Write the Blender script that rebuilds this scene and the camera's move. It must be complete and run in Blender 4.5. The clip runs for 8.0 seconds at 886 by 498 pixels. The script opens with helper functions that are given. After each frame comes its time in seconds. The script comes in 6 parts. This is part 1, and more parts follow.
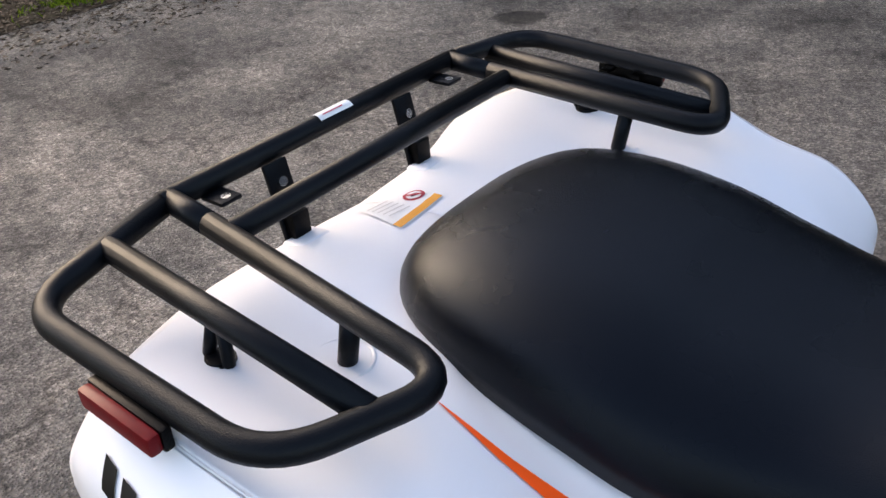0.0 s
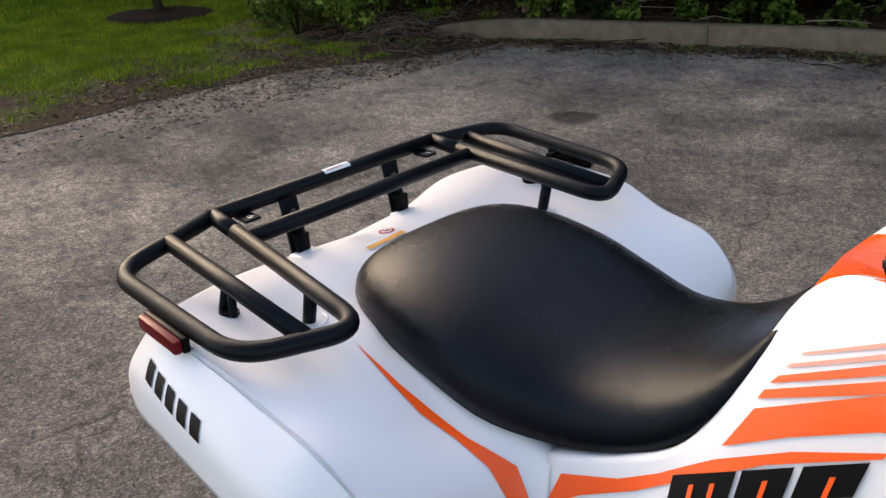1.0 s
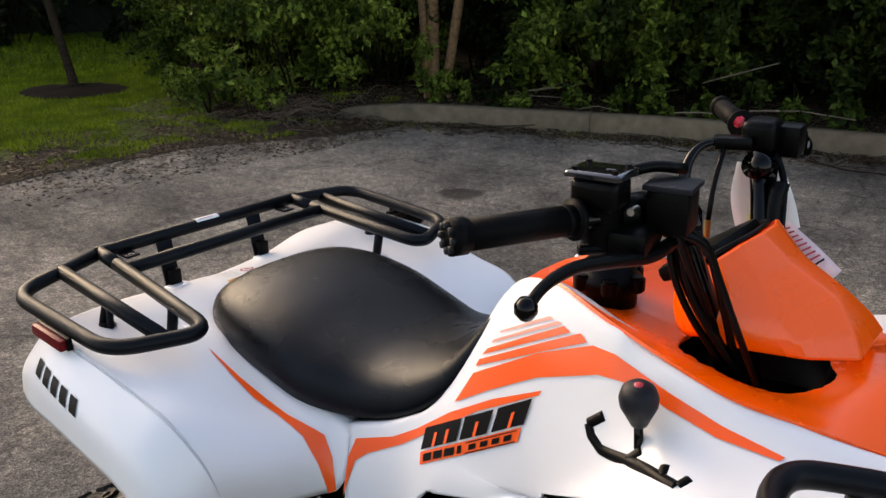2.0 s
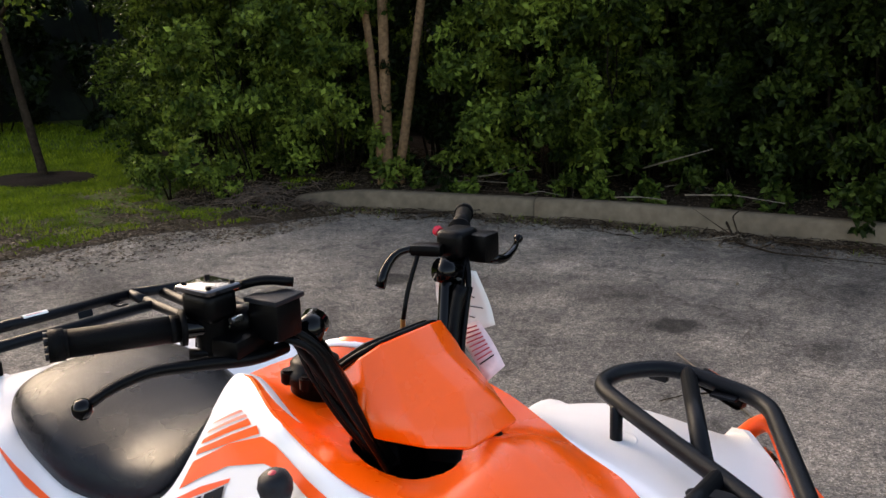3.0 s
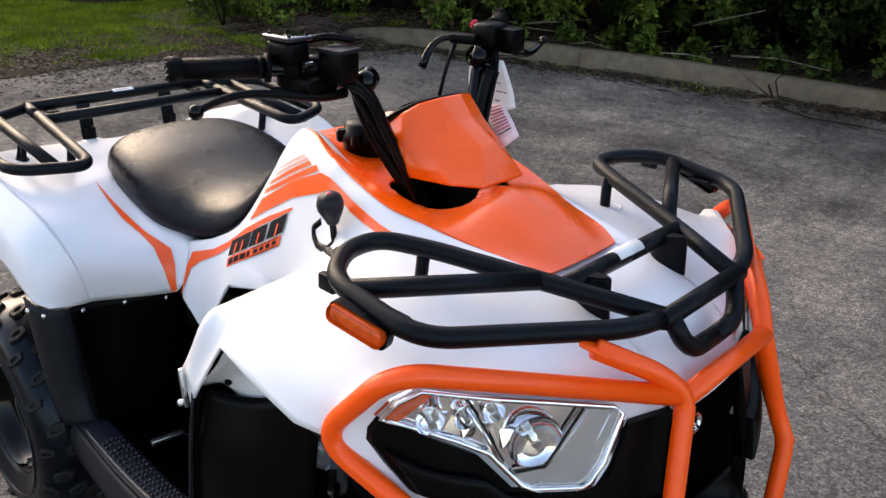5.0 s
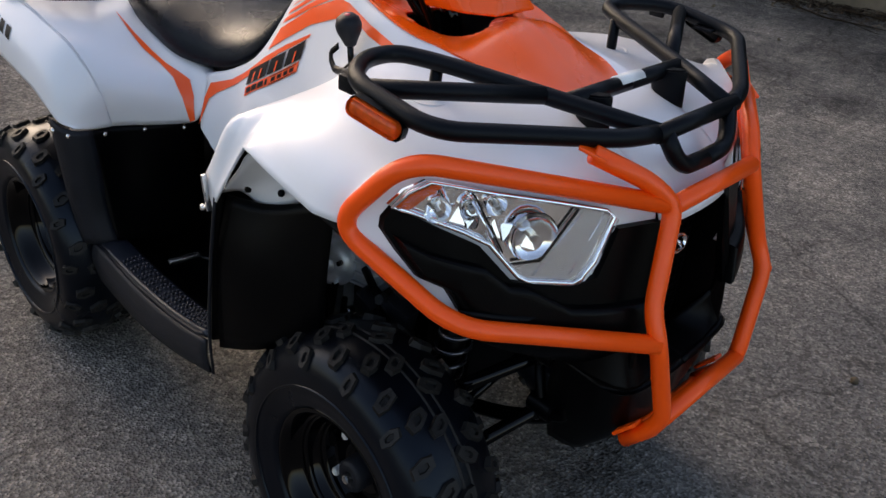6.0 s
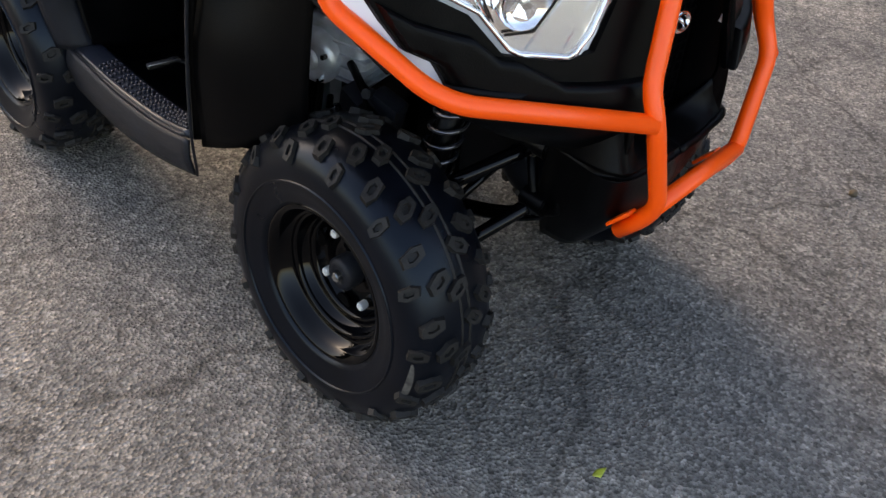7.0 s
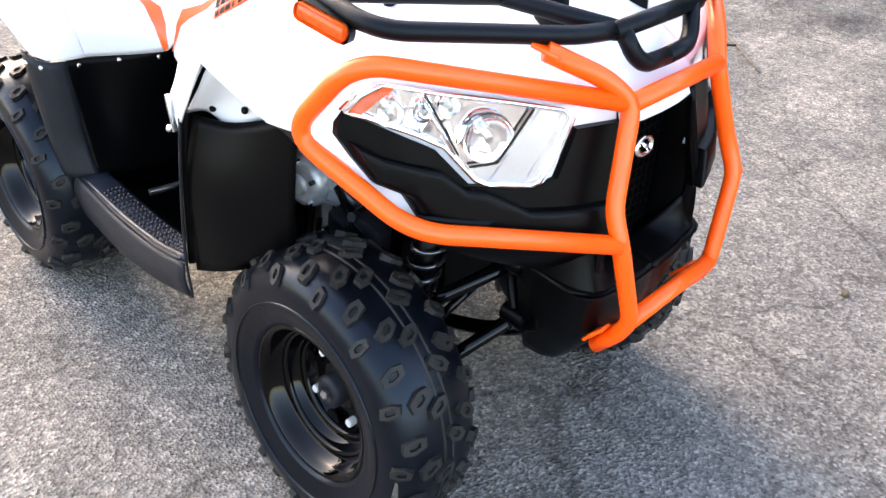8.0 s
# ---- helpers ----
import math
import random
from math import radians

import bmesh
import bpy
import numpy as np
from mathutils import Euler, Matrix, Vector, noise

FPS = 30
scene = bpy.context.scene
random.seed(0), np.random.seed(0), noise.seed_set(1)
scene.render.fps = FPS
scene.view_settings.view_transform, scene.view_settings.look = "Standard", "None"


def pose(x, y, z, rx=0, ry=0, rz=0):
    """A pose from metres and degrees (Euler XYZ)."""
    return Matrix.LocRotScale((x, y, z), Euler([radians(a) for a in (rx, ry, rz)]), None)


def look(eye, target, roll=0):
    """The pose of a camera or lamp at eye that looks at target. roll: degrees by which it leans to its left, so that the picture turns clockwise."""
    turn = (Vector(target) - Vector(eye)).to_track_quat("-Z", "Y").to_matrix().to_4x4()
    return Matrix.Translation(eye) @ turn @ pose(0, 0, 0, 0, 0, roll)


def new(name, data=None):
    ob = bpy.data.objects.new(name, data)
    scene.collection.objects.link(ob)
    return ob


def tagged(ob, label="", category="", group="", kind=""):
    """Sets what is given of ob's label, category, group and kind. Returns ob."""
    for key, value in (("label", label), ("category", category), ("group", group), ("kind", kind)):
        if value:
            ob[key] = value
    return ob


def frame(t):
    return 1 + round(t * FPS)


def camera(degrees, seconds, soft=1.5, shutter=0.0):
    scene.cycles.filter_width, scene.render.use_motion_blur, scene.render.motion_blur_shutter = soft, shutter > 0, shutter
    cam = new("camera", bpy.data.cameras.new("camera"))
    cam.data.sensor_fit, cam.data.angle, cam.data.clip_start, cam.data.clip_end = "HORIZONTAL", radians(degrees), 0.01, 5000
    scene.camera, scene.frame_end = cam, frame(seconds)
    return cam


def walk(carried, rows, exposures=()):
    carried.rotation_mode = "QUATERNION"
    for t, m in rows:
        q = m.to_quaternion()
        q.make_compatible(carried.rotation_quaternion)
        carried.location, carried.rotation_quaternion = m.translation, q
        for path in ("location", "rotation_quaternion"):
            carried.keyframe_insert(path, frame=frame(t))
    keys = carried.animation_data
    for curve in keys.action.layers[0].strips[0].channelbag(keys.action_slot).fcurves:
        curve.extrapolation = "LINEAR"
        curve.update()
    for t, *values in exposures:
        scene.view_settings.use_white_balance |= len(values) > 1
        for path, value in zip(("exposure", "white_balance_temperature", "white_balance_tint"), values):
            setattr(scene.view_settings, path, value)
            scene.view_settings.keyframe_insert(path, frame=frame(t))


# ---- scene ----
cam = camera(53.8, 8.0)
PATH = [
    (0, (-0.015, -0.653, 1.252), (-1.18, 0.633, 0.259), -5.1),
    (0.2, (0.08, -0.729, 1.281), (-1.106, 0.568, 0.327), -2.3),
    (0.5, (0.208, -0.827, 1.324), (-1.014, 0.505, 0.469), -1.6),
    (0.7, (0.287, -0.846, 1.349), (-1.005, 0.449, 0.541), -2.7),
    (1, (0.4, -0.822, 1.34), (-0.959, 0.413, 0.546), -3.4),
    (1.2, (0.477, -0.804, 1.34), (-0.918, 0.383, 0.537), -1.7),
    (1.5, (0.583, -0.847, 1.368), (-0.838, 0.353, 0.633), -2.2),
    (1.7, (0.658, -0.898, 1.368), (-0.707, 0.394, 0.684), -1.9),
    (2, (0.766, -0.969, 1.39), (-0.502, 0.444, 0.762), -0.9),
    (2.2, (0.839, -0.972, 1.406), (-0.369, 0.51, 0.82), -0.6),
    (3.3, (1.206, -0.744, 1.453), (-0.115, 0.692, 1.013), -1.2),
    (3.5, (1.213, -0.745, 1.446), (-0.118, 0.668, 0.965), -0.0),
    (4, (1.248, -0.762, 1.433), (-0.148, 0.562, 0.885), -0.4),
    (4.2, (1.267, -0.786, 1.426), (-0.142, 0.489, 0.803), 0.7),
    (5.3, (1.411, -1.057, 1.384), (0.157, 0.277, 0.578), 3.0),
    (5.5, (1.433, -1.077, 1.369), (0.182, 0.235, 0.522), 3.6),
    (6, (1.459, -1.091, 1.322), (0.251, 0.175, 0.353), 5.5),
    (6.2, (1.467, -1.089, 1.306), (0.288, 0.16, 0.28), 5.9),
    (6.5, (1.474, -1.08, 1.273), (0.367, 0.153, 0.153), 6.8),
    (6.7, (1.476, -1.076, 1.248), (0.41, 0.122, 0.053), 6.7),
    (7, (1.48, -1.082, 1.22), (0.429, 0.072, -0.031), 5.8),
    (7.2, (1.491, -1.095, 1.205), (0.445, 0.037, -0.07), 5.5),
    (7.5, (1.503, -1.126, 1.214), (0.462, 0.008, -0.063), 4.7),
    (7.7, (1.509, -1.12, 1.242), (0.413, 0.058, 0.055), 5.8),
    (8, (1.533, -1.052, 1.279), (0.349, 0.149, 0.204), 3.2),
]
# brightness of the clip's own camera on the way
EXPO = [(t, e, k, 16) for t, e, k in ((0, 1.28, 7600), (0.5, 1.28, 7700), (1, 1.08, 8000), (1.5, 0.94, 8300), (2, 0.98, 8300), (2.2, 1.0, 8300), (3.5, 1.45, 7800), (4.2, 1.42, 7700), (5.5, 0.98, 7500), (6, 0.60, 7500), (6.5, 0.50, 7700), (6.7, 0.70, 7800), (7.0, 1.60, 8000), (7.2, 2.35, 8000), (7.5, 2.72, 8000), (8, 2.82, 7600))]
walk(cam, [(t, look(eye, target, roll)) for t, eye, target, roll in PATH], EXPO)

# ---- world and sun: late, hazy sun from behind the vehicle ----
SUN_ELEV, SUN_AZ = 27.0, 174.0          # azimuth of the sun, counter-clockwise from +x
world = bpy.data.worlds.new("world")
scene.world = world
world.use_nodes = True
wn = world.node_tree
sky = wn.nodes.new("ShaderNodeTexSky")
sky.sky_type, sky.sun_disc = "NISHITA", False
sky.sun_elevation, sky.sun_rotation = radians(SUN_ELEV), radians(90 - SUN_AZ)
sky.air_density, sky.dust_density, sky.ozone_density = 1.0, 2.0, 1.0
wn.links.new(sky.outputs[0], wn.nodes["Background"].inputs[0])
wn.nodes["Background"].inputs[1].default_value = 0.235
sun = new("sun", bpy.data.lights.new("sun", "SUN"))
sun.data.energy, sun.data.angle, sun.data.color = 0.36, radians(34), (1.0, 0.93, 0.82)
sd = Vector((math.cos(radians(SUN_AZ)) * math.cos(radians(SUN_ELEV)), math.sin(radians(SUN_AZ)) * math.cos(radians(SUN_ELEV)), math.sin(radians(SUN_ELEV))))
sun.matrix_world = look(sd * 20, (0, 0, 0))


# ---- materials ----
def mat(name, col, rough=0.5, metal=0.0, var=0.0, scale=40.0, bump=0.0, bscale=200.0, coat=0.0, spec=0.5, var2=0.0, scale2=3.0, rvar=0.0, sheen=(1, 1, 1)):
    """A surface with colour variation at two scales and a fine relief, in object-independent world size."""
    m = bpy.data.materials.new(name)
    m.use_nodes = True
    nt = m.node_tree
    b = nt.nodes["Principled BSDF"]
    b.inputs["Base Color"].default_value = (*col, 1)
    b.inputs["Roughness"].default_value, b.inputs["Metallic"].default_value = rough, metal
    b.inputs["Coat Weight"].default_value, b.inputs["Specular IOR Level"].default_value = coat, spec
    b.inputs["Coat Roughness"].default_value = 0.08
    b.inputs["Specular Tint"].default_value = (*sheen, 1)
    geo = nt.nodes.new("ShaderNodeNewGeometry")
    if var or var2:
        last = None
        for amount, sc in ((var, scale), (var2, scale2)):
            if not amount:
                continue
            n = nt.nodes.new("ShaderNodeTexNoise")
            n.inputs["Scale"].default_value, n.inputs["Detail"].default_value = sc, 4
            nt.links.new(geo.outputs["Position"], n.inputs["Vector"])
            r = nt.nodes.new("ShaderNodeMapRange")
            r.inputs["From Min"].default_value, r.inputs["From Max"].default_value = 0.3, 0.7
            r.inputs["To Min"].default_value, r.inputs["To Max"].default_value = 1 - amount, 1 + amount
            nt.links.new(n.outputs["Fac"], r.inputs["Value"])
            v = nt.nodes.new("ShaderNodeVectorMath")
            v.operation = "SCALE"
            if last:
                nt.links.new(last, v.inputs[0])
            else:
                v.inputs[0].default_value = col
            nt.links.new(r.outputs[0], v.inputs["Scale"])
            last = v.outputs[0]
        nt.links.new(last, b.inputs["Base Color"])
    if rvar:
        n = nt.nodes.new("ShaderNodeTexNoise")
        n.inputs["Scale"].default_value, n.inputs["Detail"].default_value = 9, 5
        nt.links.new(geo.outputs["Position"], n.inputs["Vector"])
        r = nt.nodes.new("ShaderNodeMapRange")
        r.inputs["To Min"].default_value, r.inputs["To Max"].default_value = rough - rvar, rough + rvar
        nt.links.new(n.outputs["Fac"], r.inputs["Value"])
        nt.links.new(r.outputs[0], b.inputs["Roughness"])
    if bump:
        n = nt.nodes.new("ShaderNodeTexNoise")
        n.inputs["Scale"].default_value, n.inputs["Detail"].default_value = bscale, 3
        nt.links.new(geo.outputs["Position"], n.inputs["Vector"])
        bp = nt.nodes.new("ShaderNodeBump")
        bp.inputs["Strength"].default_value, bp.inputs["Distance"].default_value = bump, 0.002
        nt.links.new(n.outputs["Fac"], bp.inputs["Height"])
        nt.links.new(bp.outputs[0], b.inputs["Normal"])
    return m


WHITE = mat("white_plastic", (0.74, 0.74, 0.755), 0.30, spec=0.32, var=0.015, scale=6, bump=0.04, bscale=60, rvar=0.06)
ORANGE = mat("orange_plastic", (1.0, 0.100, 0.003), 0.27, spec=0.60, var=0.03, scale=6, bump=0.04, bscale=60, rvar=0.06)
ORANGE_TUBE = mat("orange_coated_steel", (1.0, 0.088, 0.004), 0.36, spec=0.40, var=0.03, scale=15, bump=0.06, bscale=300)
DECAL_ORANGE = mat("orange_film", (1.0, 0.105, 0.014), 0.3, var=0.03, scale=10)
DECAL_PALE = mat("pale_orange_film", (0.85, 0.30, 0.22), 0.3, var=0.03, scale=10)
DECAL_BLACK = mat("black_film", (0.003, 0.003, 0.0035), 0.40, spec=0.12, var=0.1, scale=20)
DECAL_RED = mat("red_print", (0.45, 0.03, 0.05), 0.4)
DECAL_YELLOW = mat("amber_print", (0.75, 0.32, 0.04), 0.4)
PAPER = mat("paper", (0.66, 0.66, 0.64), 0.6, var=0.04, scale=30)
RACK = mat("black_coated_steel", (0.0020, 0.0022, 0.0031), 0.40, spec=0.14, bump=0.25, bscale=700, var=0.15, scale=30, rvar=0.05, sheen=(0.84, 0.93, 1.0))
BLACK = mat("black_plastic", (0.0009, 0.0009, 0.0011), 0.36, spec=0.085, bump=0.2, bscale=500, var=0.2, scale=25, rvar=0.06)
GREYBLACK = mat("grained_black_plastic", (0.0085, 0.0095, 0.0125), 0.44, spec=0.18, bump=0.3, bscale=900, var=0.2, scale=25)
SEAT = mat("black_vinyl", (0.0010, 0.0015, 0.0034), 0.27, spec=0.15, bump=0.25, bscale=1100, var=0.15, scale=12, rvar=0.05, sheen=(0.78, 0.90, 1.0))
RUBBER = mat("tyre_rubber", (0.0020, 0.0026, 0.0046), 0.30, spec=0.20, bump=0.08, bscale=300, var=0.3, scale=14, rvar=0.1, sheen=(0.70, 0.85, 1.0))
SCUFF = mat("scuffed_rubber", (0.060, 0.056, 0.050), 0.8, spec=0.2, var=0.6, scale=60, bump=0.4, bscale=200)
LUG = mat("dusty_tread_rubber", (0.0125, 0.0117, 0.0110), 0.58, spec=0.20, bump=0.4, bscale=300, var=0.35, scale=20)
GRIP = mat("grip_rubber", (0.0018, 0.0018, 0.0020), 0.52, spec=0.06, bump=0.3, bscale=600)
GLOSS = mat("gloss_black_steel", (0.0008, 0.0008, 0.0011), 0.05, var=0.1, scale=20, spec=0.17)
STEEL = mat("bright_steel", (0.62, 0.62, 0.60), 0.25, metal=1.0, var=0.08, scale=60)
NUT = mat("zinc_plated_nut", (0.80, 0.80, 0.78), 0.32, metal=0.45, var=0.1, scale=80)
CHROME = mat("chrome_reflector", (0.86, 0.86, 0.87), 0.06, metal=1.0, var=0.03, scale=50)
ALU = mat("cast_aluminium", (0.46, 0.49, 0.53), 0.4, metal=0.55, bump=0.3, bscale=200, var=0.2, scale=30)
FROST = mat("frosted_reflector", (0.66, 0.67, 0.68), 0.20, metal=0.92, var=0.05, scale=70)
RED = mat("red_lens", (0.125, 0.003, 0.005), 0.34, spec=0.12, var=0.15, scale=90, coat=0.0)
AMBER = mat("amber_lens", (0.62, 0.075, 0.008), 0.22, spec=0.35, var=0.2, scale=90, coat=0.12)
RED_KNOB = mat("red_switch", (0.55, 0.01, 0.03), 0.35)
STUD = mat("moulded_tread", (0.011, 0.0130, 0.0190), 0.32, spec=0.34, bump=0.2, bscale=500)
GASKET = mat("spring_steel", (0.10, 0.10, 0.11), 0.22, metal=0.9)


def glass(name, col=(1, 1, 1), rough=0.0):
    m = bpy.data.materials.new(name)
    m.use_nodes = True
    b = m.node_tree.nodes["Principled BSDF"]
    b.inputs["Base Color"].default_value = (*col, 1)
    b.inputs["Roughness"].default_value, b.inputs["IOR"].default_value = rough, 1.45
    b.inputs["Transmission Weight"].default_value = 1.0
    return m


LENS_GLASS = glass("clear_lens")


# ---- mesh helpers ----
def part(name, bm, material, parent=None, label="", smooth=40.0):
    """Links a bmesh as one mesh object, under a thing or a part, three levels deep at most."""
    while parent and parent.parent and parent.parent.parent:
        parent = parent.parent
    if smooth:
        for e in bm.edges:
            e.smooth = len(e.link_faces) == 2 and e.calc_face_angle(0) < radians(smooth)
        for fc in bm.faces:
            fc.smooth = True
    me = bpy.data.meshes.new(name)
    bm.to_mesh(me)
    bm.free()
    me.materials.append(material)
    ob = new(name, me)
    if parent:
        ob.parent = parent
    if label:
        ob["label"] = label
    return ob


def thing(name, label, category, at=(0, 0, 0), group=""):
    ob = new(name)
    ob.empty_display_size = 0.05
    ob.location = at
    return tagged(ob, label, category, group)


def rounded(points, fillet, seg=6, closed=False):
    """A polyline with its corners rounded off."""
    pts = [Vector(p) for p in points]
    out = []
    n = len(pts)
    for i, p in enumerate(pts):
        if not closed and i in (0, n - 1):
            out.append(p)
            continue
        a, b = pts[i - 1] - p, pts[(i + 1) % n] - p
        d = min(fillet, a.length * 0.48, b.length * 0.48)
        s, e = p + a.normalized() * d, p + b.normalized() * d
        for k in range(seg + 1):
            u = k / seg
            out.append(s * (1 - u) ** 2 + p * 2 * u * (1 - u) + e * u ** 2)
    return out


def tube(points, r, fillet=0.0, closed=False, n=12, bm=None, seg=6, taper=None):
    """A round bar along a line with rounded corners."""
    pts = rounded(points, fillet, seg, closed) if fillet else [Vector(p) for p in points]
    bm = bm or bmesh.new()
    m = len(pts)
    rings, nrm = [], None
    for i, p in enumerate(pts):
        a = pts[i - 1] if closed or i else p
        b = pts[(i + 1) % m] if closed or i < m - 1 else p
        t = (b - a).normalized()
        if nrm is None:
            nrm = t.orthogonal().normalized()
        nrm = (nrm - t * nrm.dot(t)).normalized()
        bi = t.cross(nrm)
        rr = r if taper is None else r * (taper[0] + (taper[1] - taper[0]) * i / (m - 1))
        rings.append([bm.verts.new(p + (nrm * math.cos(2 * math.pi * k / n) + bi * math.sin(2 * math.pi * k / n)) * rr) for k in range(n)])
    for i in range(m if closed else m - 1):
        A, B = rings[i], rings[(i + 1) % m]
        if closed and i == m - 1:
            off = min(range(n), key=lambda o: sum((A[k].co - B[(k + o) % n].co).length for k in range(n)))
            B = [B[(k + off) % n] for k in range(n)]
        for k in range(n):
            bm.faces.new((A[k], A[(k + 1) % n], B[(k + 1) % n], B[k]))
    if not closed:
        bm.faces.new(rings[0][::-1])
        bm.faces.new(rings[-1])
    return bm


def box(size, m=None, bevel=0.0, bm=None, seg=2):
    """A box with bevelled edges, centred on the pose m."""
    bm = bm or bmesh.new()
    m = m or Matrix()
    got = bmesh.ops.create_cube(bm, size=1, matrix=m @ Matrix.Diagonal((*size, 1)))
    if bevel:
        es = {e for v in got["verts"] for e in v.link_edges}
        bmesh.ops.bevel(bm, geom=list(es), offset=bevel, segments=seg, affect="EDGES", profile=0.6)
    return bm


def cyl(r, depth, m=None, bm=None, n=20, bevel=0.0, r2=None):
    bm = bm or bmesh.new()
    got = bmesh.ops.create_cone(bm, cap_ends=True, segments=n, radius1=r, radius2=r if r2 is None else r2, depth=depth, matrix=m or Matrix())
    if bevel:
        es = [e for e in {e for v in got["verts"] for e in v.link_edges} if len(e.link_faces) == 2 and e.calc_face_angle(0) > 0.9]
        bmesh.ops.bevel(bm, geom=es, offset=bevel, segments=2, affect="EDGES")
    return bm


def lathe(profile, m=None, n=40, bm=None, closed=False):
    """A body turned about the z axis from (radius, height) pairs."""
    bm = bm or bmesh.new()
    m = m or Matrix()
    rings = []
    for r, z in profile:
        if r < 1e-6:
            rings.append([bm.verts.new(m @ Vector((0, 0, z)))])
        else:
            rings.append([bm.verts.new(m @ Vector((r * math.cos(2 * math.pi * k / n), r * math.sin(2 * math.pi * k / n), z))) for k in range(n)])
    pairs = list(zip(rings, rings[1:])) + ([(rings[-1], rings[0])] if closed else [])
    for A, B in pairs:
        for k in range(n):
            j = (k + 1) % n
            if len(A) == 1 and len(B) == 1:
                continue
            if len(A) == 1:
                bm.faces.new((A[0], B[j], B[k]))
            elif len(B) == 1:
                bm.faces.new((A[k], A[j], B[0]))
            else:
                bm.faces.new((A[k], A[j], B[j], B[k]))
    return bm


def spline(values, count):
    """Catmull-Rom through rows of numbers, at count even steps."""
    v = np.array(values, float)
    n = len(v)
    out = []
    for s in np.linspace(0, n - 1, count):
        i = min(int(s), n - 2)
        t = s - i
        p1, p2 = v[i], v[i + 1]
        p0 = v[i - 1] if i else 2 * p1 - p2
        p3 = v[i + 2] if i + 2 < n else 2 * p2 - p1
        out.append(0.5 * (2 * p1 + (p2 - p0) * t + (2 * p0 - 5 * p1 + 4 * p2 - p3) * t * t + (3 * p1 - p0 - 3 * p2 + p3) * t ** 3))
    return np.array(out)


def net(rows, nu, nv):
    """A smooth net of places through a small grid of control places."""
    cols = np.array([spline(r, nv) for r in np.array(rows, float)])
    return np.moveaxis(np.array([spline(cols[:, k], nu) for k in range(nv)]), 0, 1)


def sheet(grid, thick=0.004, bm=None, flip=False, mirror=False, gap=None):
    """A panel with thickness over a net of places; mirror: its twin on the other side as well."""
    bm = bm or bmesh.new()
    for side in ((1, -1) if mirror else (1,)):
        g = np.array(grid) * (1, side, 1)
        nu, nv = g.shape[:2]
        nrm = np.cross(np.gradient(g, axis=0), np.gradient(g, axis=1))
        nrm /= np.linalg.norm(nrm, axis=2, keepdims=True) + 1e-9
        if (side < 0) != flip:
            nrm = -nrm
        top = [[bm.verts.new(p) for p in r] for r in g]
        low = [[bm.verts.new(p) for p in r] for r in g - nrm * thick]
        turn = (side < 0) != flip
        def face(vs):
            bm.faces.new(vs[::-1] if turn else vs)
        for i in range(nu - 1):
            for j in range(nv - 1):
                if gap and gap[0] <= i < gap[1] and gap[2] <= j < gap[3]:
                    continue
                face([top[i][j], top[i + 1][j], top[i + 1][j + 1], top[i][j + 1]])
                face([low[i][j], low[i][j + 1], low[i + 1][j + 1], low[i + 1][j]])
        rim = [(i, 0) for i in range(nu)] + [(nu - 1, j) for j in range(1, nv)] + [(i, nv - 1) for i in range(nu - 2, -1, -1)] + [(0, j) for j in range(nv - 2, 0, -1)]
        for (a, b), (c, d) in zip(rim, rim[1:] + rim[:1]):
            face([top[c][d], top[a][b], low[a][b], low[c][d]])
    return bm


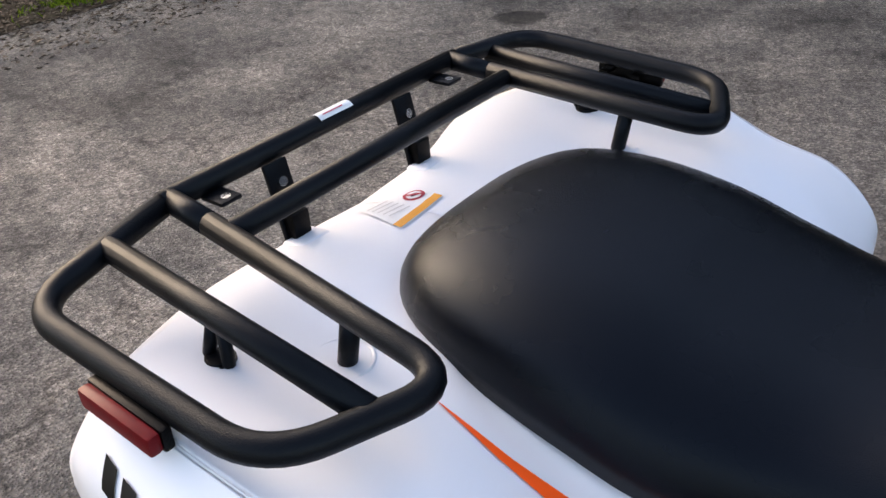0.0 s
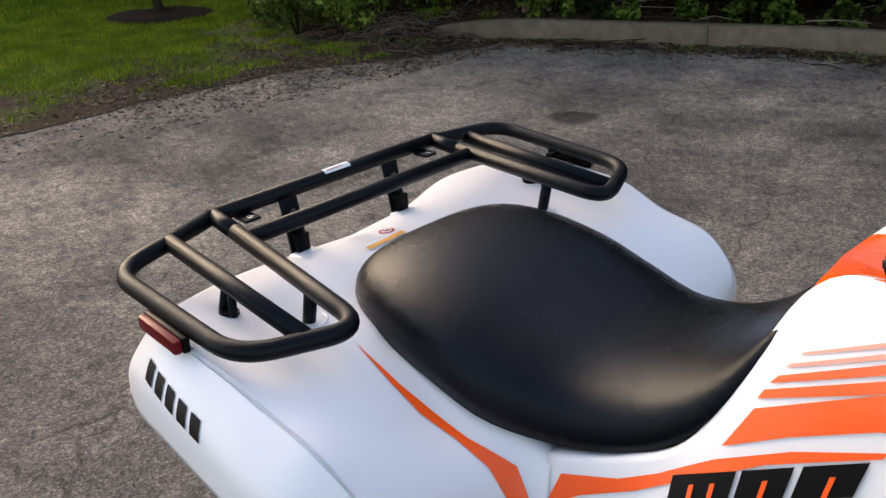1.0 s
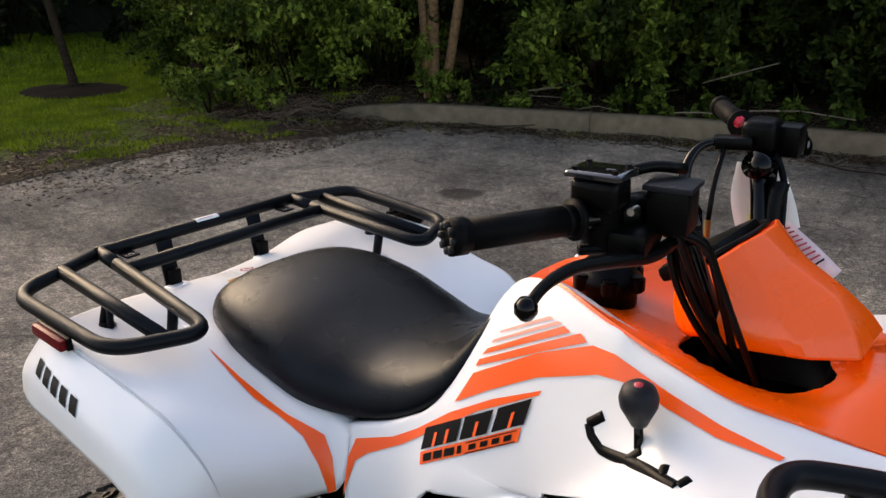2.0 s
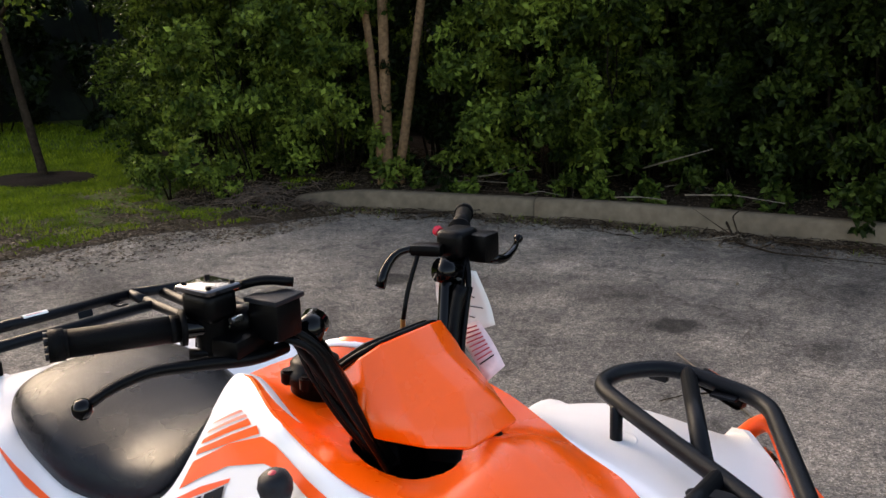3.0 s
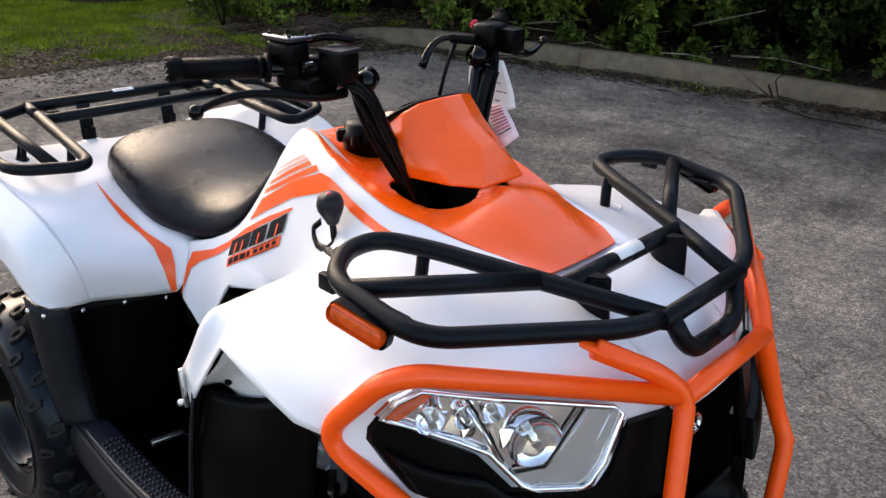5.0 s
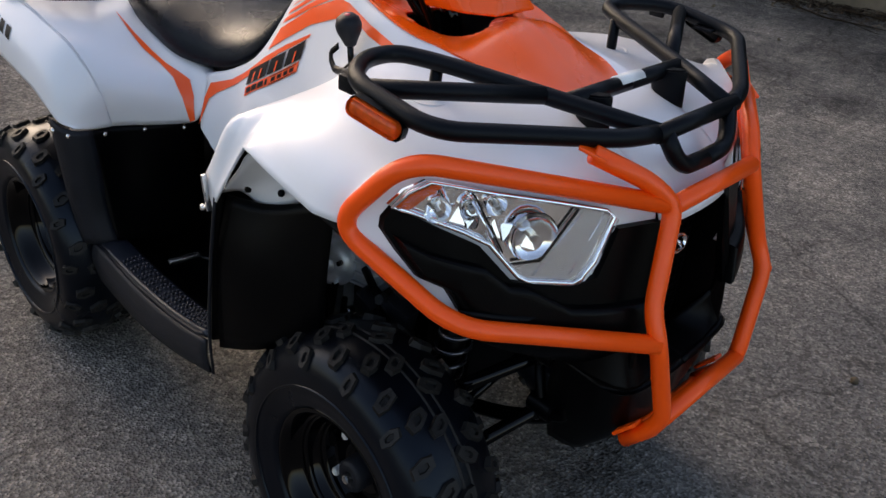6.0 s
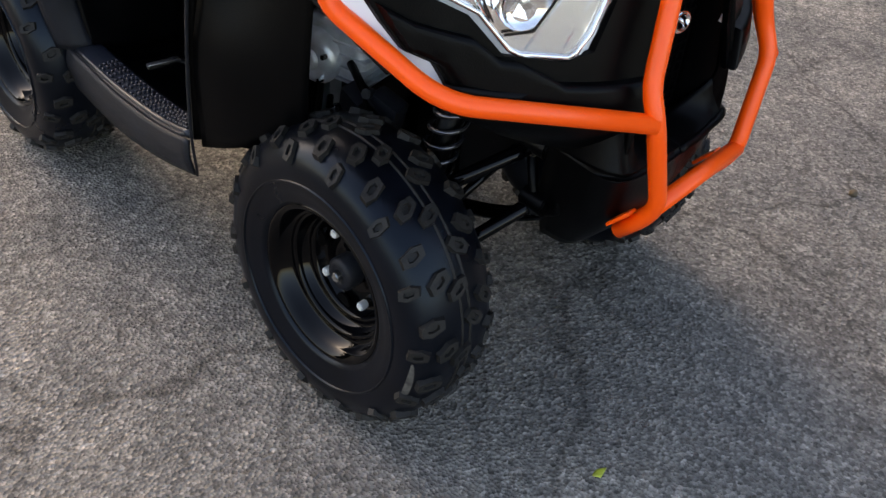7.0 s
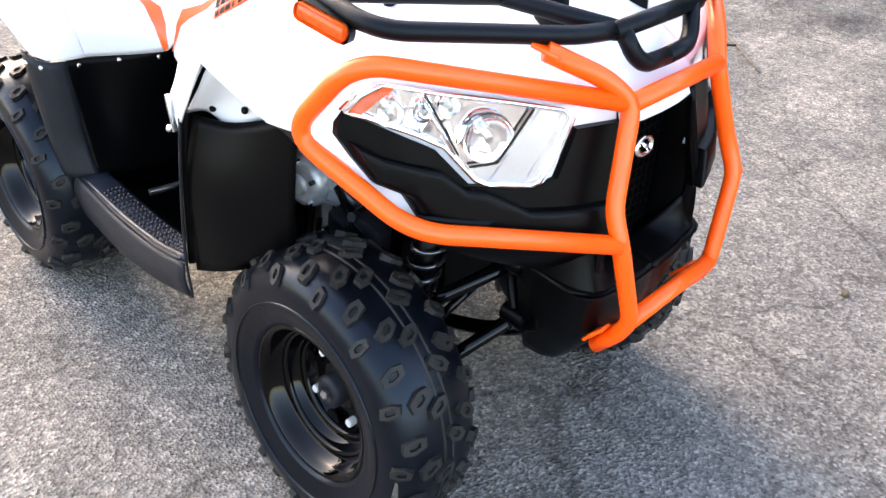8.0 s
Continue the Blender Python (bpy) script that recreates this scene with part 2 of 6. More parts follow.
# ---- ground, grass, kerb, trees ----
def ground_material():
    m = mat("asphalt", (0.1, 0.1, 0.1), 0.88, spec=0.25)
    nt = m.node_tree
    b = nt.nodes["Principled BSDF"]
    geo = nt.nodes.new("ShaderNodeNewGeometry")

    def noise_tex(sc, detail=4, rough=0.6):
        n = nt.nodes.new("ShaderNodeTexNoise")
        n.inputs["Scale"].default_value, n.inputs["Detail"].default_value, n.inputs["Roughness"].default_value = sc, detail, rough
        nt.links.new(geo.outputs["Position"], n.inputs["Vector"])
        return n.outputs["Fac"]

    def ramp(src, stops):
        r = nt.nodes.new("ShaderNodeValToRGB")
        while len(r.color_ramp.elements) < len(stops):
            r.color_ramp.elements.new(0.5)
        for e, (p, c) in zip(r.color_ramp.elements, stops):
            e.position, e.color = p, (*c, 1)
        nt.links.new(src, r.inputs[0])
        return r.outputs[0]

    def mix(a, bb, mode, fac):
        x = nt.nodes.new("ShaderNodeMix")
        x.data_type, x.blend_type = "RGBA", mode
        x.inputs["Factor"].default_value = fac
        nt.links.new(a, x.inputs["A"])
        nt.links.new(bb, x.inputs["B"])
        return x.outputs["Result"]

    vor = nt.nodes.new("ShaderNodeTexVoronoi")
    vor.inputs["Scale"].default_value = 150
    nt.links.new(geo.outputs["Position"], vor.inputs["Vector"])
    chips = ramp(vor.outputs["Color"], [(0.0, (0.050, 0.048, 0.045)), (0.38, (0.098, 0.094, 0.088)), (0.70, (0.152, 0.146, 0.137)), (1.0, (0.250, 0.240, 0.226))])
    patches = ramp(noise_tex(0.62, 7, 0.66), [(0.38, (0.80, 0.775, 0.745)), (0.46, (1.12, 1.075, 1.02)), (0.53, (1.48, 1.405, 1.31)), (0.60, (1.92, 1.80, 1.66))])
    stain = ramp(noise_tex(2.6, 6, 0.72), [(0.36, (0.52, 0.515, 0.51)), (0.44, (0.92, 0.91, 0.90)), (0.52, (1.05, 1.035, 1.01)), (0.60, (1.34, 1.31, 1.27))])
    fine = ramp(noise_tex(52, 5, 0.75), [(0.34, (0.72, 0.72, 0.72)), (0.66, (1.22, 1.21, 1.195))])
    gravel = ramp(noise_tex(21, 6, 0.8), [(0.36, (0.66, 0.655, 0.65)), (0.50, (1.0, 0.99, 0.98)), (0.64, (1.42, 1.40, 1.37))])
    worn = mix(mix(mix(chips, patches, "MULTIPLY", 1), stain, "MULTIPLY", 1), gravel, "MULTIPLY", 1)
    # the part near the quad bike is evenly worn, the rest patchy
    vm = nt.nodes.new("ShaderNodeVectorMath")
    vm.operation = "DISTANCE"
    vm.inputs[1].default_value = (0.9, -0.6, 0)
    nt.links.new(geo.outputs["Position"], vm.inputs[0])
    mr = nt.nodes.new("ShaderNodeMapRange")
    mr.inputs["From Min"].default_value, mr.inputs["From Max"].default_value = 1.6, 4.0
    mr.inputs["To Min"].default_value, mr.inputs["To Max"].default_value = 0.30, 1.0
    nt.links.new(vm.outputs["Value"], mr.inputs["Value"])
    x = nt.nodes.new("ShaderNodeMix")
    x.data_type = "RGBA"
    nt.links.new(mr.outputs[0], x.inputs["Factor"])
    nt.links.new(chips, x.inputs["A"])
    nt.links.new(worn, x.inputs["B"])
    mottle = ramp(noise_tex(13, 5, 0.7), [(0.36, (0.84, 0.835, 0.83)), (0.64, (1.14, 1.13, 1.12))])
    c = mix(mix(x.outputs["Result"], fine, "MULTIPLY", 1), mottle, "MULTIPLY", 1)
    # hairline cracks
    warp = nt.nodes.new("ShaderNodeTexNoise")
    warp.inputs["Scale"].default_value, warp.inputs["Detail"].default_value = 2.5, 5
    nt.links.new(geo.outputs["Position"], warp.inputs["Vector"])
    wv = nt.nodes.new("ShaderNodeVectorMath")
    wv.operation = "MULTIPLY_ADD"
    wv.inputs[1].default_value = (0.7, 0.7, 0.0)
    nt.links.new(warp.outputs["Color"], wv.inputs[0])
    nt.links.new(geo.outputs["Position"], wv.inputs[2])
    cr = nt.nodes.new("ShaderNodeTexVoronoi")
    cr.feature = "DISTANCE_TO_EDGE"
    cr.inputs["Scale"].default_value = 0.85
    nt.links.new(wv.outputs[0], cr.inputs["Vector"])
    line = ramp(cr.outputs["Distance"], [(0.0, (0.45, 0.44, 0.43)), (0.004, (0.65, 0.64, 0.63)), (0.009, (1, 1, 1))])
    c = mix(c, line, "MULTIPLY", 0.8)
    # dark round stains, the small ones; the wide ones are softer darker patches, several by the kerb
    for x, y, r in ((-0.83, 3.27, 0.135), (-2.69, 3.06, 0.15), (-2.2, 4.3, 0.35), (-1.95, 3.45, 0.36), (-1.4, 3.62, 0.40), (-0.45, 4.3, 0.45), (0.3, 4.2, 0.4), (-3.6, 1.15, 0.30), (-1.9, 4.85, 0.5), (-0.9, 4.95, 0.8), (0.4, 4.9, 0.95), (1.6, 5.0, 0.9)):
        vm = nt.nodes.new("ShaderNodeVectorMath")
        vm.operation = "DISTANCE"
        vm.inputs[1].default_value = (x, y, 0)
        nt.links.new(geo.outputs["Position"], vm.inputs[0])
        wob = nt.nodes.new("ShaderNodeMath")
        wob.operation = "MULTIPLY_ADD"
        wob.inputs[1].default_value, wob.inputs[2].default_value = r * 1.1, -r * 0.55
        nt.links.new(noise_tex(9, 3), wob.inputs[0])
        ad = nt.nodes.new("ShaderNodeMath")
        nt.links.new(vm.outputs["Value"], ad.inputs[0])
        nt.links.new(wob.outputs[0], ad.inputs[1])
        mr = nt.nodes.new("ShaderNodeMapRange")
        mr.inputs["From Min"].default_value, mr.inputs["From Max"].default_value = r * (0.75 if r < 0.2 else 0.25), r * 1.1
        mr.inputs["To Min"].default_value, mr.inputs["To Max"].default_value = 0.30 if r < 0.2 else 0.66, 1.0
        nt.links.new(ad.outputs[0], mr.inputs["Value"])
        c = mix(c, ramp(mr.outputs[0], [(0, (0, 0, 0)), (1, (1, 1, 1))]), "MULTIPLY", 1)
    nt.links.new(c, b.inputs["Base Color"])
    bp = nt.nodes.new("ShaderNodeBump")
    bp.inputs["Strength"].default_value, bp.inputs["Distance"].default_value = 1.0, 0.0052
    nt.links.new(vor.outputs["Distance"], bp.inputs["Height"])
    nt.links.new(bp.outputs[0], b.inputs["Normal"])
    return m


ASPHALT = ground_material()
GRASS_SOIL = mat("lawn_soil", (0.075, 0.110, 0.018), 0.9, spec=0.04, bump=0.8, bscale=60)


def dirt_in_lawn():
    """Brown earth shows through the thin turf in patches, most of all near x = -5."""
    nt = GRASS_SOIL.node_tree
    geo = nt.nodes.new("ShaderNodeNewGeometry")
    n = nt.nodes.new("ShaderNodeTexNoise")
    n.inputs["Scale"].default_value, n.inputs["Detail"].default_value = 1.6, 6
    nt.links.new(geo.outputs["Position"], n.inputs["Vector"])
    sep = nt.nodes.new("ShaderNodeSeparateXYZ")
    nt.links.new(geo.outputs["Position"], sep.inputs[0])
    near = nt.nodes.new("ShaderNodeMapRange")
    near.inputs["From Min"].default_value, near.inputs["From Max"].default_value = -7.2, -5.2
    near.inputs["To Min"].default_value, near.inputs["To Max"].default_value = -0.12, 0.22
    nt.links.new(sep.outputs["X"], near.inputs["Value"])
    ad = nt.nodes.new("ShaderNodeMath")
    nt.links.new(n.outputs["Fac"], ad.inputs[0])
    nt.links.new(near.outputs[0], ad.inputs[1])
    r = nt.nodes.new("ShaderNodeValToRGB")
    r.color_ramp.elements[0].position, r.color_ramp.elements[0].color = 0.42, (0.055, 0.085, 0.012, 1)
    r.color_ramp.elements[1].position, r.color_ramp.elements[1].color = 0.60, (0.042, 0.031, 0.021, 1)
    nt.links.new(ad.outputs[0], r.inputs[0])
    nt.links.new(r.outputs[0], nt.nodes["Principled BSDF"].inputs["Base Color"])


dirt_in_lawn()
SOIL = mat("dark_soil", (0.026, 0.018, 0.012), 0.95, spec=0.04, var=0.5, scale=25, var2=0.4, scale2=2.0, bump=1.0, bscale=50)
CONCRETE = mat("kerb_concrete", (0.122, 0.096, 0.066), 0.9, spec=0.05, var=0.2, scale=12, var2=0.25, scale2=1.2, bump=0.5, bscale=120)
BARK = mat("bark", (0.165, 0.098, 0.054), 0.95, spec=0.05, var=0.4, scale=30, var2=0.2, scale2=4, bump=1.0, bscale=70)
STEM = mat("shrub_stem", (0.016, 0.012, 0.009), 0.95, spec=0.03, var=0.4, scale=30)
DARKBARK = mat("grey_bark", (0.028, 0.020, 0.014), 0.95, spec=0.04, var=0.4, scale=30, bump=1.0, bscale=70)


def leaf_material(name, dark, light, trans=0.25):
    m = bpy.data.materials.new(name)
    m.use_nodes = True
    nt = m.node_tree
    b = nt.nodes["Principled BSDF"]
    geo = nt.nodes.new("ShaderNodeNewGeometry")
    r = nt.nodes.new("ShaderNodeValToRGB")
    r.color_ramp.elements[0].color, r.color_ramp.elements[1].color = (*dark, 1), (*light, 1)
    drift = nt.nodes.new("ShaderNodeTexNoise")
    drift.inputs["Scale"].default_value, drift.inputs["Detail"].default_value = 2.6, 3
    nt.links.new(geo.outputs["Position"], drift.inputs["Vector"])
    span = nt.nodes.new("ShaderNodeMapRange")
    span.inputs["From Min"].default_value, span.inputs["From Max"].default_value = 0.36, 0.64
    span.inputs["To Min"].default_value, span.inputs["To Max"].default_value = 0.25, 1.15
    nt.links.new(drift.outputs["Fac"], span.inputs["Value"])
    own = nt.nodes.new("ShaderNodeMath")
    own.operation = "MULTIPLY"
    nt.links.new(geo.outputs["Random Per Island"], own.inputs[0])
    nt.links.new(span.outputs[0], own.inputs[1])
    nt.links.new(own.outputs[0], r.inputs[0])
    nt.links.new(r.outputs[0], b.inputs["Base Color"])
    b.inputs["Roughness"].default_value = 0.5
    b.inputs["Specular IOR Level"].default_value = 0.10
    tr = nt.nodes.new("ShaderNodeBsdfTranslucent")
    nt.links.new(r.outputs[0], tr.inputs[0])
    mx = nt.nodes.new("ShaderNodeMixShader")
    mx.inputs[0].default_value = trans
    nt.links.new(b.outputs[0], mx.inputs[1])
    nt.links.new(tr.outputs[0], mx.inputs[2])
    nt.links.new(mx.outputs[0], nt.nodes["Material Output"].inputs[0])
    return m


# one leaf lit, then three darker copies with the border's shade in their colour
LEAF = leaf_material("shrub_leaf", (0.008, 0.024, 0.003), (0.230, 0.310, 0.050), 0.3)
LEAF_SHADE = leaf_material("shaded_leaf", (0.005, 0.016, 0.002), (0.130, 0.190, 0.030), 0.3)
LEAF_DEEP_SHADE = leaf_material("deep_shade_leaf", (0.003, 0.010, 0.0015), (0.070, 0.105, 0.018), 0.3)
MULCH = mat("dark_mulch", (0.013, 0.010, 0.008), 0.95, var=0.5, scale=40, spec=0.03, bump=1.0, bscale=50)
LEAF_DARKEST_SHADE = leaf_material("darkest_shade_leaf", (0.002, 0.005, 0.001), (0.014, 0.026, 0.005), 0.15)
BLADE = leaf_material("grass_blade", (0.062, 0.105, 0.005), (0.25, 0.32, 0.022), 0.35)
DRY = leaf_material("dry_litter", (0.030, 0.021, 0.014), (0.135, 0.094, 0.058), 0.0)
rng = np.random.default_rng(5)


def mesh_from(name, verts, faces, material, smooth=False):
    me = bpy.data.meshes.new(name)
    me.from_pydata(verts if isinstance(verts, list) else verts.tolist(), [], faces if isinstance(faces, list) else faces.tolist())
    me.materials.append(material)
    if smooth:
        me.polygons.foreach_set("use_smooth", [True] * len(me.polygons))
    return me


def leaf_cloud(places, size, stretch=1.7, droop=0.35, flat=1.0):
    """Bent leaves of four corners at the given places, each turned its own way."""
    n = len(places)
    a = rng.normal(size=(n, 3))
    a[:, 2] -= droop
    a /= np.linalg.norm(a, axis=1, keepdims=True)
    b = np.cross(a, rng.normal(size=(n, 3)))
    b /= np.linalg.norm(b, axis=1, keepdims=True)
    s = size * rng.uniform(0.55, 1.25, (n, 1))
    c = np.cross(a, b) * s * 0.18
    p = np.array(places)
    a, b, c = a * (1, 1, flat), b * (1, 1, flat), c * (1, 1, flat)
    v = np.stack([p, p + a * s * stretch * 0.5 + b * s * 0.5 + c, p + a * s * stretch, p + a * s * stretch * 0.5 - b * s * 0.5 + c], 1).reshape(-1, 3)
    i = np.arange(n)[:, None] * 4
    return v, np.hstack([np.concatenate([i, i + 1, i + 2], 1), np.concatenate([i, i + 2, i + 3], 1)]).reshape(-1, 3)


def kerb_y(x):
    """The line of the kerb's face in plan."""
    return np.interp(x, [-5.3, -4.0, -2.5, -0.6, 2.0, 6.0, 12.0], [4.42, 4.88, 5.36, 5.66, 5.75, 5.6, 5.0])


def lot_edge(y):
    """Where the asphalt ends towards the lawn."""
    return np.interp(y, [-30, -4, 0.7, 2.0, 3.0, 3.6, 4.4], [-7.5, -6.0, -5.2, -5.3, -5.25, -4.9, -4.6])


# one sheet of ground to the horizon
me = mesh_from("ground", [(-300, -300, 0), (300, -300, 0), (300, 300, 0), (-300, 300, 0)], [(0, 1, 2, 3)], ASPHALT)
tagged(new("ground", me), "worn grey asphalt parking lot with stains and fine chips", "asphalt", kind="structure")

# lawn: rises gently from the asphalt's ragged edge
gx, gy = np.meshgrid(np.linspace(0, 1, 90), np.linspace(-30, 9, 150), indexing="ij")
edge = lot_edge(gy) + np.vectorize(lambda y: 0.12 * noise.noise((0, y * 2.1, 3)) + 0.05 * noise.noise((1, y * 9, 3)))(gy)
lx = edge - 40 * gx ** 2.2
lz = 0.006 + 0.012 * np.minimum(edge - lx, 9) + np.vectorize(lambda x, y: 0.03 * noise.noise((x * 0.7, y * 0.7, 0)))(lx, gy) * np.minimum(edge - lx, 1)
lz[0] = -0.03
idx = np.arange(lx.size).reshape(lx.shape)
quads = np.stack([idx[:-1, :-1], idx[:-1, 1:], idx[1:, 1:], idx[1:, :-1]], -1).reshape(-1, 4)
me = mesh_from("lawn", np.stack([lx, gy, lz], -1).reshape(-1, 3), quads, GRASS_SOIL, True)
tagged(new("lawn", me), "mown green lawn sloping up from the asphalt", "lawn", kind="structure")

# bed of soil behind the kerb and round its end
def bed_start(x):
    """The front of the soil: behind the kerb, and past its end a tongue that runs out on to the asphalt."""
    return float(np.interp(x, [-13, -7.5, -6.2, -5.5], [6.5, 4.3, 3.7, 3.85])) if x < -5.42 else float(kerb_y(x)) + 0.10


def bed_height(x, y):
    d = y - bed_start(x)
    z = np.interp(d, [0, 0.12, 0.6, 2, 14], [0.0, 0.035, 0.09, 0.26, 0.6]) if x < -5.42 else np.interp(d, [0, 0.3, 2, 14], [0.10, 0.16, 0.30, 0.6])
    rough = min(1.0, 0.3 + d * 1.5)
    return float(z) + rough * (0.05 * noise.noise((x * 1.3, y * 1.3, 5)) + 0.03 * noise.noise((x * 5, y * 5, 5)) + 0.018 * noise.noise((x * 13, y * 13, 5)))


bx, by = np.meshgrid(np.linspace(-13, 14, 330), np.linspace(0, 1, 70), indexing="ij")
start = np.vectorize(bed_start)(bx) + np.where(bx < -5.42, 1, 0) * np.vectorize(lambda x: 0.12 * noise.noise((x * 2.3, 0, 8)) + 0.05 * noise.noise((x * 8, 0, 8)))(bx)
byy = start + 14 * by ** 1.8
bz = np.vectorize(bed_height)(bx, byy)
bz[:, 0] = -0.02
idx = np.arange(bx.size).reshape(bx.shape)
quads = np.stack([idx[:-1, :-1], idx[1:, :-1], idx[1:, 1:], idx[:-1, 1:]], -1).reshape(-1, 4)
me = mesh_from("planting_bed", np.stack([bx, byy, bz], -1).reshape(-1, 3), quads, SOIL, True)
tagged(new("planting_bed", me), "dark soil bed with leaf litter behind the kerb", "soil", kind="structure")


def kerb():
    th = thing("kerb", "weathered pale concrete kerb with worn edges and a few joints", "kerb")
    th["kind"] = "structure"
    cuts = [-5.35, -3.1, -0.4, 2.4, 5.2, 8.5, 12.0]
    for a, b in zip(cuts, cuts[1:]):
        bm = bmesh.new()
        xs = np.linspace(a + 0.004, b - 0.004, 26)
        rings = []
        for x in xs:
            y = float(kerb_y(x))
            d = float(kerb_y(x + 0.01) - kerb_y(x - 0.01)) / 0.02
            nx, ny = -d / math.hypot(d, 1), 1 / math.hypot(d, 1)
            w = 0.006 * noise.noise((x * 3, 0, 0))
            h = 0.165 + 0.006 * noise.noise((x * 2, 4, 0))
            if a == cuts[0]:
                h *= float(np.interp(x, [-5.35, -5.0, -4.6], [0.55, 0.85, 1.0]))
            prof = [(0, -0.05), (0.012 + w, h - 0.03), (0.035 + w, h), (0.14, h + 0.004), (0.16, h - 0.02), (0.16, -0.05)]
            rings.append([bm.verts.new((x + nx * o, y + ny * o, z)) for o, z in prof])
        for A, B in zip(rings, rings[1:]):
            for k in range(5):
                bm.faces.new((A[k], B[k], B[k + 1], A[k + 1]))
        bm.faces.new(rings[0])
        bm.faces.new(rings[-1][::-1])
        part("kerb_stone", bm, CONCRETE, th, smooth=35)


kerb()


def limb(bm, p, d, r, length, depth, tips, wild=0.35, n=7):
    """A branch that forks into thinner ones; its ends are gathered in tips."""
    pts, q = [p], Vector(p)
    d = Vector(d).normalized()
    steps = 5
    for k in range(steps):
        d = (d + Vector(rng.normal(size=3)) * wild * 0.35 + Vector((0, 0, 0.05))).normalized()
        q = q + d * length / steps
        pts.append(q.copy())
    tube(pts, r, n=n, bm=bm, taper=(1.0, 0.62))
    tips.extend(pts[2:])
    if depth:
        for k in range(2 if depth > 1 else 3):
            nd = (d + Vector(rng.normal(size=3)) * wild * 1.6).normalized()
            limb(bm, q, nd, r * 0.58, length * 0.68, depth - 1, tips, wild, max(5, n - 1))
    return tips


def tree(name, label, stems, bark, leaf, leaf_size, count, spread):
    th = thing(name, label, "tree", stems[0][0])
    o = Vector(stems[0][0])
    tips = []
    bm = bmesh.new()
    for base, lean, r, h, bow in stems:
        b0 = Vector(base) - o
        mid = b0 + Vector(lean) * bow + Vector((0, 0.02, h * 0.5))
        top = b0 + Vector(lean) + Vector((0, 0, h))
        tube([b0 - Vector((0, 0, 0.15)), b0 + Vector((0, 0, 0.04)), mid, top], r, fillet=h * 0.3, n=10, bm=bm, taper=(1.15, 0.7))
        for k in range(4):
            limb(bm, top - Vector((0, 0, 0.15 * k)), (rng.normal(), rng.normal(), 0.9), r * 0.5, h * 0.5, 2, tips)
    part("trunk", bm, bark, th, smooth=60)
    c = np.array(tips)
    pts = c[rng.integers(0, len(c), count)] + rng.normal(size=(count, 3)) * spread
    v, f = leaf_cloud(pts, leaf_size)
    crown = new("crown", mesh_from("crown", v, f, leaf))
    crown.parent = th
    return th


def shrub(name, label, x, y, z, w, d, h, count, size, leaf, clumps=26):
    """A bush: stems, and arching sprays that carry leaves along their length, uneven, with gaps between."""
    th = thing(name, label, "bush", (x, y, z))
    bm = bmesh.new()
    spots = []
    per = max(8, count // (clumps * 2))
    for k in range(clumps * 2):
        ang, rad = rng.uniform(0, 2 * math.pi), math.sqrt(rng.uniform(0.10, 1))
        hz = h * rng.uniform(0.03, 1.0) ** 0.9
        fall = (1 - 0.45 * (hz / h) ** 2) * (1 + 0.22 * math.sin(3 * ang + x * 7) + 0.12 * math.sin(5 * hz + x))
        c = np.array((math.cos(ang) * rad * w * fall, math.sin(ang) * rad * d * fall, hz))
        out = np.array((math.cos(ang), math.sin(ang), rng.uniform(-0.1, 0.9))) + rng.normal(size=3) * 0.35
        L = rng.uniform(0.18, 0.55) * min(1.0, h / 1.6)
        u = rng.uniform(0, 1, per) ** 0.8
        way = out / np.linalg.norm(out)
        line = c + way * (u * L)[:, None] - np.array((0, 0, 1)) * (u ** 2 * L * 0.35)[:, None]
        spots.append(line + rng.normal(size=(per, 3)) * (0.022 + 0.050 * (1 - u))[:, None] * min(1.0, h))
        if k % 9 == 0:
            foot = Vector((c[0] * 0.3, c[1] * 0.3 + 0.10, -0.1))
            tube([foot, foot.lerp(Vector(c), 0.5) + Vector(rng.normal(size=3)) * 0.10, Vector(c), Vector(c + way * L * 0.7)], 0.010, n=5, bm=bm, taper=(1, 0.3))
    part("stem", bm, STEM, th)
    pts = np.concatenate(spots)
    pts[:, 2] = np.maximum(pts[:, 2], 0.02)
    v, f = leaf_cloud(pts, size)
    ob = new("foliage", mesh_from("foliage", v, f, leaf))
    ob.parent = th
    return th


tree("tree", "slim young tree with a dark trunk in a mulch ring", [((-8.9, 3.65, 0.12), (-0.30, -0.18, 0), 0.054, 2.0, 0.6)], DARKBARK, LEAF, 0.06, 5000, 0.22)
tree("tree", "tan multi-stemmed tree in the shrub border", [((-4.83, 5.10, 0.22), (-0.42, 0.0, 0), 0.044, 2.8, 0.30), ((-4.79, 5.13, 0.22), (-0.12, 0.1, 0), 0.060, 2.8, 0.2), ((-4.70, 5.20, 0.22), (0.46, 0.1, 0), 0.048, 2.8, 0.52)], BARK, LEAF_DARKEST_SHADE, 0.07, 9000, 0.3)


